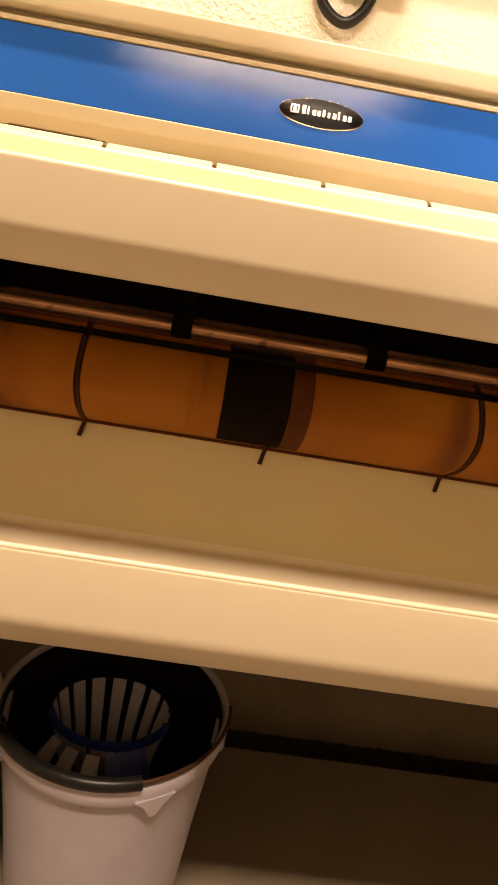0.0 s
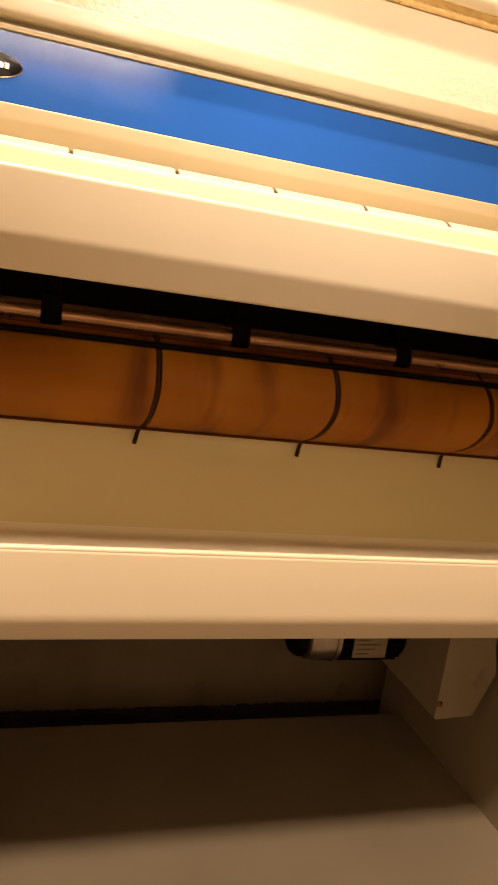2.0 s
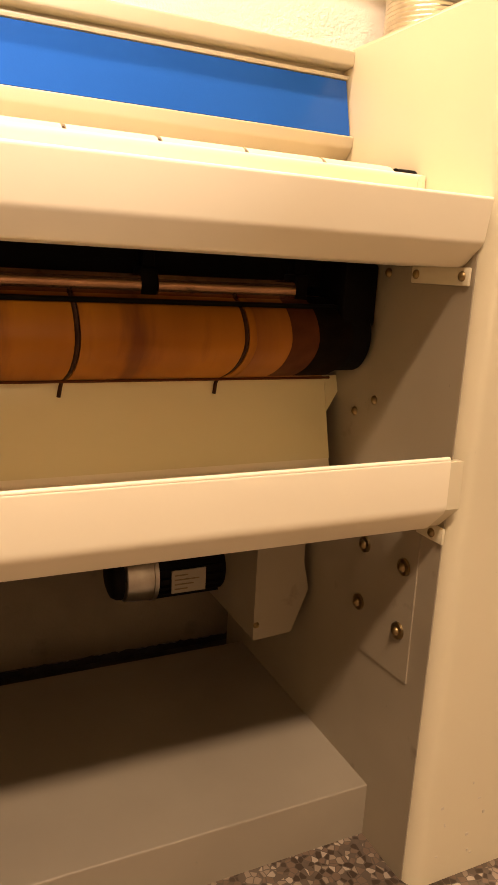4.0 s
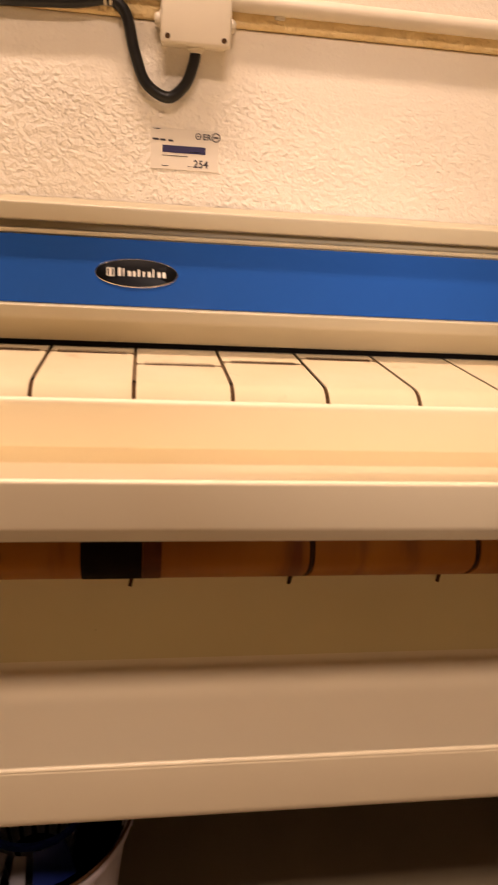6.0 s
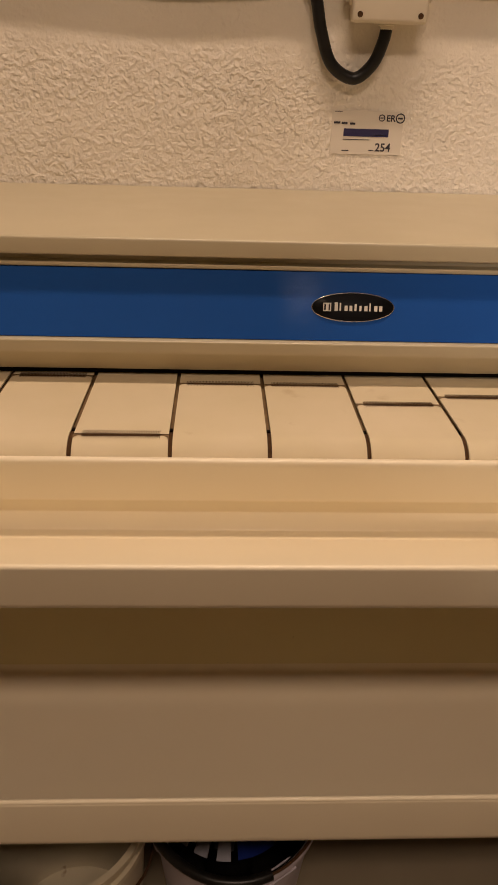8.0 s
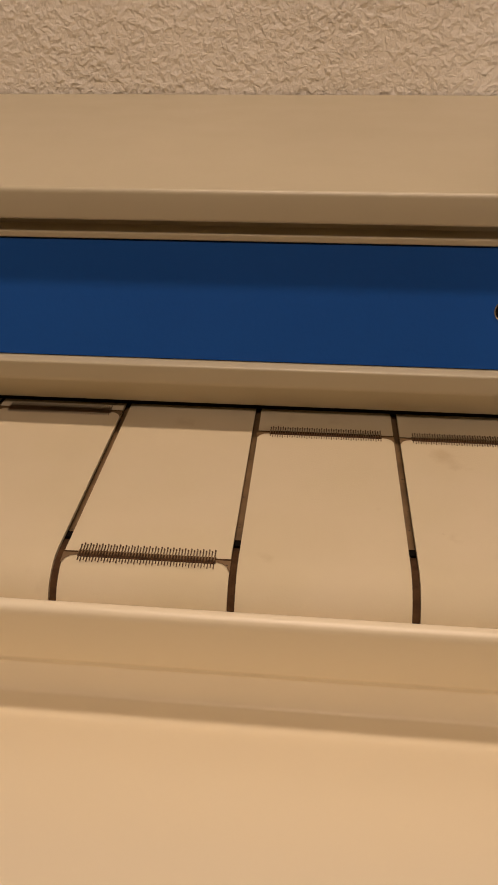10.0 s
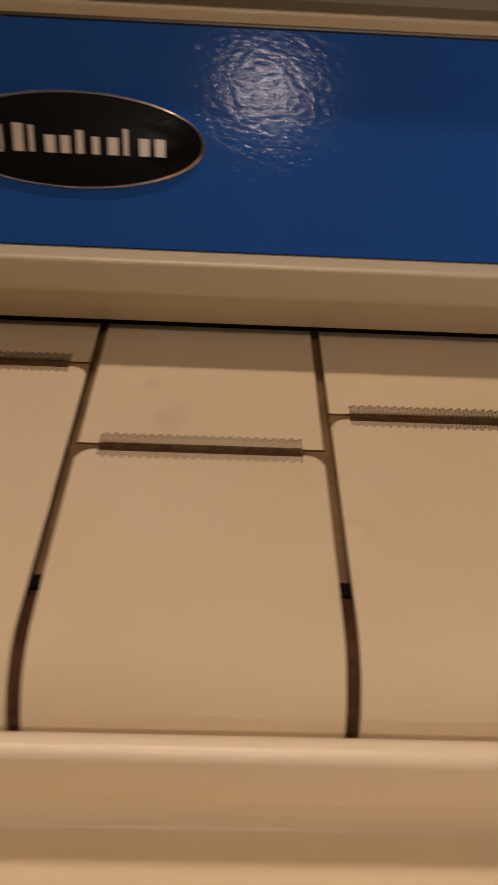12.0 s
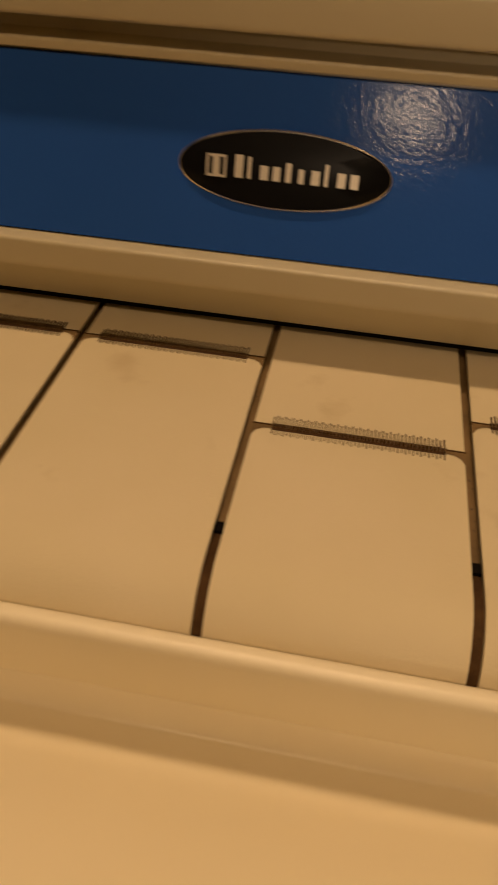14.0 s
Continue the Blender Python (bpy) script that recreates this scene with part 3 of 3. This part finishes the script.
for sx in (-1, 1):
    part("tray_end", prism([(-0.136, 0.606), (-0.138, 0.549), (-0.107, 0.518), (-0.07, 0.518), (-0.07, 0.53), (-0.125, 0.56), (-0.125, 0.606)], sx * 0.805, sx * 0.8265), PAINT, ironer)
    lug = part("tray_bracket", boxed(sx * 0.8265 - 0.004, sx * 0.8265, -0.120, -0.070, 0.496, 0.517, 0.0015), PAINT, ironer)
    part("bolt", lathe([(0, 0.0045), (0.003, 0.0042), (0.0055, 0.002), (0.006, 0)], (0, 0, 0), 14, "x"), BRASS, lug).matrix_local = Matrix.Translation((sx * 0.8225, -0.1, 0.506)) @ Matrix.Rotation(math.pi if sx > 0 else 0, 4, "Z")


# side cabinets
def cabinet(sx):
    foot = [(0.828, 0.50), (0.828, -0.118), (0.842, -0.135), (1.24, -0.135), (1.255, -0.12), (1.255, 0.50)]
    foot = fillet(foot, [0, 0.02, 0.02, 0.015, 0.015, 0], closed=True)
    bm = bmesh.new()
    lo = [bm.verts.new((sx * x, y, 0.0)) for x, y in foot]
    hi = [bm.verts.new((sx * x, y, 1.113)) for x, y in foot]
    for i in range(len(foot)):
        j = (i + 1) % len(foot)
        bm.faces.new((lo[i], lo[j], hi[j], hi[i]))
    bm.faces.new(hi)
    bm.faces.new(lo[::-1])
    top = [e for e in bm.edges if all(v.co.z > 1.1 for v in e.verts)]
    bmesh.ops.bevel(bm, geom=top, offset=0.004, segments=2, affect="EDGES")
    return part("side_cabinet", bm, PAINT, ironer, "tall cream side cabinet with scuffed lower front")


def liner(sx, side):
    """An added grey-beige plate that darkens a cabinet's side towards the rolls."""
    return part("darkening_plate", prism(fillet([(0.498, 0.0), (-0.116, 0.0), (-0.116, 0.872), (0.498, 0.872)], 0.004, closed=True), sx * 0.8266, sx * 0.8282), DARK_LINER, side, "added grey-beige plate darkening the cabinet's inner side")


right_side = cabinet(1)
left_side = cabinet(-1)
liner(1, right_side)
liner(-1, left_side)
plate = bmesh.new()
out = [(-0.078, 0.50), (-0.081, 0.285), (0.033, 0.279), (0.060, 0.30), (0.065, 0.50)]
prism([(y, z) for y, z in out], 0.8245, 0.8278, plate)
bearing = part("bearing_plate", plate, DARK_LINER, right_side, "thin cream cover plate")
washer = [(0, 0.010), (0.003, 0.0098), (0.0065, 0.0065), (0.0068, 0.0045), (0.0115, 0.0035), (0.0120, 0.0), (0, 0)]
for by, bz in ((-0.054, 0.441), (-0.055, 0.350), (0.039, 0.349), (0.036, 0.439)):
    part("bolt", lathe(washer, (0, 0, 0), 20, "x"), BRASS, right_side, "domed zinc bolt with washer").matrix_local = Matrix.Translation((0.8246, by, bz)) @ Matrix.Rotation(math.pi, 4, "Z")
for by, bz in ((0.051, 0.644), (0.096, 0.620), (0.045, 0.815)):
    part("bolt", lathe([(0, 0.005), (0.003, 0.0045), (0.006, 0.002), (0.0065, 0)], (0, 0, 0), 14, "x"), BRASS, right_side).matrix_local = Matrix.Translation((0.8267, by, bz)) @ Matrix.Rotation(math.pi, 4, "Z")

# base plate
base = fillet([(-0.021, 0.0), (-0.021, 0.084), (0.425, 0.084), (0.425, 0.0)], [0, 0.003, 0.003, 0], closed=True)
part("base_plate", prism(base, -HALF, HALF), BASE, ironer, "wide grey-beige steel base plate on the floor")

# drive motor and gear housing
motor = part("drive_motor", rod((0.595, 0.330, 0.307), (0.735, 0.330, 0.307), 0.043, 32), BLACK, ironer, "small black electric motor with aluminium end cap")
for i in range(20):
    fin = part("cooling_fin", boxed(-0.055, 0.055, -0.00125, 0.00125, 0.041, 0.049), BLACK, motor, smooth=0)
    fin.matrix_local = Matrix.Translation((0.66, 0.33, 0.307)) @ Matrix.Rotation(2 * math.pi * i / 20, 4, "X")
part("end_cap", lathe([(0, 0.546), (0.040, 0.546), (0.046, 0.551), (0.048, 0.565), (0.048, 0.594), (0.050, 0.595), (0.050, 0.602), (0, 0.602)], (0, 0.33, 0.307), 36, "x"), CHROME, motor, "worn aluminium end cap")
part("fan_cover", lathe([(0, 0.527), (0.026, 0.527), (0.037, 0.531), (0.042, 0.539), (0.042, 0.547), (0, 0.547)], (0, 0.33, 0.307), 36, "x"), BLACK, motor)
part("rating_plate", boxed(0.622, 0.682, 0.2785, 0.2815, 0.283, 0.323, 0.0006), BASE, motor, "small grey rating plate", smooth=0)
for i in range(4):
    part("text_bar", boxed(0.627, 0.650 + 0.02 * ((i * 7) % 3) / 2, 0.2776, 0.2783, 0.2895 + i * 0.008, 0.2915 + i * 0.008), SLOTBED, motor, smooth=0)
gear = bmesh.new()
gx = fillet([(0.722, 0.236), (0.790, 0.240), (0.818, 0.312), (0.806, 0.36), (0.806, 0.516), (0.722, 0.516)], 0.004, closed=True)
fr = [gear.verts.new((x, 0.171, z)) for x, z in gx]
bk = [gear.verts.new((x, 0.40, z)) for x, z in gx]
for i in range(len(gx)):
    j = (i + 1) % len(gx)
    gear.faces.new((fr[i], fr[j], bk[j], bk[i]))
gear.faces.new(fr)
gear.faces.new(bk[::-1])
# The cover lies in shadow, which its darker paint carries.
housing = part("gear_housing", gear, DARK_LINER, ironer, "cream sheet metal gear cover with its shade painted in")
for bx, bz in ((0.727, 0.262), (0.727, 0.43)):
    part("screw", lathe([(0, 0.004), (0.003, 0.0035), (0.005, 0.001), (0.0055, 0)], (0, 0, 0), 12, "y"), BRASS, housing).matrix_local = Matrix.Translation((bx, 0.171, bz)) @ Matrix.Rotation(math.pi, 4, "Z")

# ---- on the wall ----
BX0, BX1, BZ0, BZ1, BY = 0.028, 0.134, 1.338, 1.443, 0.528
jbox = thing("junction_box", "square cream plastic junction box with corner screws", "junction box")
part("box_body", boxed(BX0 + 0.003, BX1 - 0.003, BY + 0.016, WALL_Y + 0.013, BZ0 + 0.003, BZ1 - 0.003, 0.004), PVC, jbox)
part("lid", boxed(BX0, BX1, BY, BY + 0.0155, BZ0, BZ1, 0.005, 3), PVC, jbox)
for bx in (0.0385, 0.1235):
    for bz in (1.348, 1.433):
        part("screw", lathe([(0, 0.001), (0.0035, 0.001), (0.004, 0)], (0, 0, 0), 14, "y"), ROLLER, jbox).matrix_local = Matrix.Translation((bx, BY - 0.0002, bz)) @ Matrix.Rotation(math.pi, 4, "Z")
part("maker_bar", boxed(0.071, 0.091, BY - 0.0006, BY + 0.001, 1.4295, 1.4325), STRAP, jbox, smooth=0)
ring = [(0, 0.012), (0.006, 0.012), (0.008, 0.010), (0.010, 0.008), (0.010, 0.005), (0.0135, 0.004), (0.0135, 0.0), (0, 0)]
for px, pz, turn in ((BX0 + 0.003, 1.374, Matrix.Rotation(-math.pi / 2, 4, "Y")), (BX1 - 0.003, 1.374, Matrix.Rotation(math.pi / 2, 4, "Y")), (0.079, BZ1 - 0.003, Matrix.Identity(4)), (0.083, BZ0 + 0.003, Matrix.Rotation(math.pi, 4, "X"))):
    part("grommet", lathe(ring, (0, 0, 0), 20), PVC, jbox).matrix_local = Matrix.Translation((px, 0.558, pz)) @ turn

tagged(part("conduit_pipe", tube([(-2.9, 0.562, 1.416), (-1.0, 0.562, 1.416), (-0.2, 0.562, 1.4165), (0.031, 0.562, 1.417)], 0.0135, 16), PVC), "cream plastic conduit pipe along the wall", "pipe")
tagged(part("conduit_pipe", tube([(0.131, 0.562, 1.409), (0.6, 0.562, 1.408), (1.4, 0.562, 1.407), (2.9, 0.562, 1.406)], 0.0135, 16), PVC), "cream plastic conduit pipe along the wall", "pipe")
tagged(part("wall_board", boxed(-2.9, 0.10, 0.568, WALL_Y + 0.012, 1.437, 1.520, 0.004), PVC, smooth=0), "flat white board above the conduit", "trim", kind="structure")
tagged(part("wall_conduit", boxed(0.062, 0.110, 0.566, WALL_Y + 0.012, 1.4525, 2.3, 0.004), PVC, smooth=0), "flat white cable cover rising from the box", "conduit")
cable_line = smooth_line([(-1.6, 0.563, 1.400), (-0.8, 0.562, 1.398), (-0.45, 0.562, 1.394), (-0.366, 0.562, 1.390), (-0.238, 0.562, 1.381), (-0.109, 0.562, 1.386), (-0.051, 0.561, 1.3945), (-0.024, 0.562, 1.378), (-0.010, 0.563, 1.328), (0.008, 0.564, 1.286), (0.042, 0.564, 1.268), (0.068, 0.562, 1.287), (0.080, 0.559, 1.316), (0.083, 0.558, 1.333)], 8)
tagged(part("cable", tube(cable_line, 0.0088, 14), CABLE), "thick black cable looping into the junction box", "cable")
for sx, w in ((-0.398, 0.004), (-0.054, 0.0022), (-0.046, 0.0022)):
    tagged(part("cable_tie", lathe([(0.0192, -w), (0.0208, -w), (0.0208, w), (0.0192, w), (0.0192, -w)], (sx, 0.562, 1.406), 24, "x"), CABLE if w > 0.003 else STRAP), "plastic tie holding the cable to the conduit", "cable tie", "cable ties")
for sx, zc in ((-0.161, 1.4165), (0.213, 1.4085)):
    clamp = bmesh.new()
    block(clamp, sx - 0.008, sx + 0.008, 0.562, WALL_Y + 0.014, zc - 0.017, zc + 0.010, 0.002)
    tagged(part("pipe_clamp", clamp, PVC), "small cream clamp under the conduit", "clamp", "pipe clamps")

# sticker
sticker = thing("sticker", "clear inspection sticker with a violet bar", "sticker", at=(0.072, WALL_Y - 0.0008, 1.195))
part("film", boxed(-0.055, 0.055, -0.0010, 0.0005, -0.032, 0.030), STICKER, sticker, smooth=0)


def ink(x0, x1, z0, z1, mat=INK, name="text_bar"):
    part(name, boxed(x0, x1, -0.0016, -0.0009, z0, z1), mat, sticker, smooth=0)


ink(-0.036, 0.034, -0.0065, 0.0045, BLUEINK, "violet_bar")
for x0, x1, z in ((-0.052, -0.042, 0.011), (-0.040, -0.031, 0.0105), (-0.027, -0.019, 0.010)):
    ink(x0, x1, z, z + 0.003)
ink(-0.051, -0.040, 0.0275, 0.0285)
ink(-0.036, 0.005, -0.0115, -0.0105)
ink(-0.037, -0.026, -0.0275, -0.0262)
ink(0.005, 0.013, -0.0265, -0.0255)
ink(0.008, 0.028, -0.0045, -0.0035, STICKER)
for sx, r0, r1 in ((0.0215, 0.0035, 0.0050), (0.0500, 0.0055, 0.0072)):
    part("stamp_ring", lathe([(r0, -0.0016), (r1, -0.0016), (r1, -0.0009), (r0, -0.0009), (r0, -0.0016)], (sx, 0, 0.0205), 28, "y"), INK, sticker)
ink(0.046, 0.054, 0.0192, 0.0218)
ink(0.019, 0.024, 0.0197, 0.0213)


def lettering(text, size, x, z, mat, bold):
    data = bpy.data.curves.new("lettering", "FONT")
    data.body, data.size, data.extrude, data.offset = text, size, 0.0002, bold
    data.materials.append(mat)
    ob = new("lettering", data)
    ob.parent = sticker
    ob.matrix_local = Matrix.Translation((x, -0.0014, z)) @ Matrix.Rotation(math.pi / 2, 4, "X")


lettering("ER", 0.0125, 0.0285, 0.0160, INK, 0.0003)
lettering("254", 0.0165, 0.0145, -0.0270, INK, 0.0003)

# ---- exhaust duct behind the cabinet ----
wave = []
for i in range(210):
    wave.append((0.074 + (0.0012 if i % 2 else -0.0012), 1.113 + i * 0.0038))
tagged(part("exhaust_duct", lathe([(0, 1.113)] + wave, (1.125, 0.42, 0), 40), FOIL), "ribbed aluminium exhaust duct rising from the cabinet", "duct")

# ---- mop bucket with wringer, under the tray ----
BH = 0.37
BCX, BCY = -0.124, 0.100
bucket = thing("mop_bucket", "greyish white oval plastic mop bucket with bail handle", "bucket", at=(BCX, BCY, 0.0845))
HB = BH - 0.0845 - 0.019
SCALE = 0.955
STRETCH = Matrix.Diagonal((1.11, 1.38, 1.0, 1.0))


def ovalled(bm):
    bmesh.ops.transform(bm, matrix=STRETCH, verts=bm.verts)
    return bm


shell = [(0.0, 0.0), (0.090, 0.0), (0.094, 0.004), (0.116, HB - 0.024), (0.1175, HB - 0.0225), (0.1235, HB - 0.021), (0.1248, HB - 0.018), (0.1268, HB - 0.003), (0.1255, HB), (0.1225, HB + 0.0005), (0.121, HB - 0.002), (0.117, HB - 0.03), (0.092, 0.006), (0.0, 0.006)]
shell = [(r * SCALE, h) for r, h in shell]
part("body", ovalled(lathe(shell, seg=64)), BUCKET, bucket)
# Black skin added over the inner wall for the bucket's shade.
part("shade_lining", ovalled(lathe([(0.1128, HB - 0.006), (0.1080, HB - 0.034), (0.0850, 0.0075), (0.0, 0.0075)], seg=48)), BUCKET_SHADE, bucket)
for ang in (-62, -146, -8, 188):
    lug = bmesh.new()
    pts = [(-0.019, HB - 0.015), (0.019, HB - 0.015), (0.0105, HB - 0.024), (0.003, HB - 0.037), (-0.003, HB - 0.037), (-0.0105, HB - 0.024)]
    f1 = [lug.verts.new((0.1205 - 0.1 * (HB - 0.015 - w), u, w)) for u, w in pts]
    f0 = [lug.verts.new((0.107, u, w)) for u, w in pts]
    for i in range(6):
        lug.faces.new((f1[i], f1[(i + 1) % 6], f0[(i + 1) % 6], f0[i]))
    lug.faces.new(f1)
    lug.faces.new(f0[::-1])
    bmesh.ops.transform(lug, matrix=STRETCH @ Matrix.Rotation(radians(ang), 4, "Z"), verts=lug.verts)
    part("rim_lug", lug, BUCKET, bucket)


def bail_arc(first, last):
    return [(0.121 * 1.11 * math.cos(radians(a)), 0.121 * 1.38 * math.sin(radians(a)), HB + 0.0045 - 0.003 * math.sin(radians(a))) for a in range(first, last, 6)]


handle = part("handle", tube(bail_arc(-180, 1), 0.0022, 8), STEEL, bucket, "thin steel bail handle")
part("grip", tube(bail_arc(-142, -67), 0.0072, 12), CABLE, handle, "black plastic grip")
wringer = thing("mop_wringer", "slatted grey plastic mop wringer with blue ring", "mop wringer", at=(-0.128, 0.108, 0.1625))
slats = 16
for i in range(slats):
    a0 = 2 * math.pi * i / slats
    bm = bmesh.new()
    half = 0.62 * math.pi / slats
    rows_ = []
    for r, z in ((0.044, 0.065), (0.055, 0.115), (0.068, 0.165)):
        rows_.append([bm.verts.new((q * math.cos(a0 + s), q * math.sin(a0 + s), z)) for q in (r, r + 0.003) for s in (-half, half)])
    for p, q in zip(rows_, rows_[1:]):
        for i0, i1 in ((0, 1), (1, 3), (3, 2), (2, 0)):
            bm.faces.new((p[i0], p[i1], q[i1], q[i0]))
    for p in (rows_[0], rows_[-1]):
        bm.faces.new((p[0], p[1], p[3], p[2]))
    part("slat", bm, BASKET, wringer, smooth=0)


def flap(a0, a1, rows_, n=8):
    """A curved plate between two angles; rows_ are radius and height, outer face first."""
    bm = bmesh.new()
    grid = [[bm.verts.new((r * math.cos(radians(a0 + (a1 - a0) * i / n)), r * math.sin(radians(a0 + (a1 - a0) * i / n)), z)) for i in range(n + 1)] for r, z in rows_]
    k = len(grid)
    for g in range(k):
        for i in range(n):
            bm.faces.new((grid[g][i], grid[g][i + 1], grid[(g + 1) % k][i + 1], grid[(g + 1) % k][i]))
    bm.faces.new([g[0] for g in grid][::-1])
    bm.faces.new([g[-1] for g in grid])
    return bm


part("ring", flap(-165, -15, [(0.0665, 0.158), (0.0720, 0.158), (0.0720, 0.167), (0.0665, 0.167)], 16), NAVY, wringer, "blue plastic ring")
# The blue ring's far side, coloured black because it lies in shade.
part("ring_back", flap(-15, 195, [(0.0690, 0.158), (0.0715, 0.158), (0.0715, 0.166), (0.0690, 0.166)], 20), BUCKET_SHADE, wringer)
for a in (-136, -116, -96):
    part("slat", flap(a - 6, a + 6, [(0.073, 0.152), (0.100, 0.122), (0.097, 0.119), (0.070, 0.149)], 3), BASKET, wringer, smooth=0)
part("front_panel", flap(-84, -50, [(0.073, 0.158), (0.098, 0.122), (0.095, 0.119), (0.070, 0.155)], 6), NAVY, wringer, "blue plastic front panel")
part("stem", lathe([(0, -0.071), (0.036, -0.071), (0.044, 0.055), (0.0, 0.055)], seg=32), BUCKET_SHADE, wringer)
# ---- ivory tub beside it ----
HB = BH - 0.0845
tub = thing("plastic_tub", "empty ivory plastic tub with a thick rim", "tub", at=(-0.366, 0.026, 0.0845))
outer = [(0.0, 0.0), (0.100, 0.0), (0.104, 0.004), (0.117, HB - 0.04), (0.122, HB - 0.038), (0.122, HB - 0.028), (0.117, HB - 0.026), (0.118, HB - 0.008), (0.124, HB - 0.006), (0.124, HB), (0.116, HB + 0.001), (0.113, HB - 0.02), (0.100, 0.012), (0.0, 0.010)]
part("body", lathe(outer, seg=64), TUB, tub)
tbail = [(0.127 * math.cos(radians(a)), 0.127 * math.sin(radians(a)), HB - 0.034 - 0.05 * math.cos(radians(a - 20))) for a in range(-70, 111, 6)]
part("handle", tube(tbail, 0.002, 8), STEEL, tub, "thin steel bail handle")

# ---- wear ----
chips = bmesh.new()
rnd = random.Random(11)
for i in range(12):
    px, pz = 0.862 + abs(rnd.gauss(0, 0.045)), 0.03 + abs(rnd.gauss(0, 0.09))
    w, h = rnd.uniform(0.0008, 0.0028), rnd.uniform(0.0008, 0.0035)
    block(chips, px - w, px + w, -0.1356, -0.1345, pz - h, pz + h)
tagged(part("paint_chips", chips, STRAP, right_side, "pale paint chips near the floor", smooth=0), kind="stuff")
for px, pz, turn, size in ((-0.262, 0.874, -14, 0.016), (-0.236, 0.872, -10, 0.007), (-0.395, 0.880, -25, 0.012)):
    nick = part("scratch", boxed(-size / 2, size / 2, -0.0004, 0.0004, -0.0006, 0.0006), SLOTBED, ironer, smooth=0)
    nick.matrix_local = Matrix.Translation((px, -0.1246, pz)) @ Matrix.Rotation(radians(-8.8), 4, "X") @ Matrix.Rotation(radians(-turn), 4, "Y")
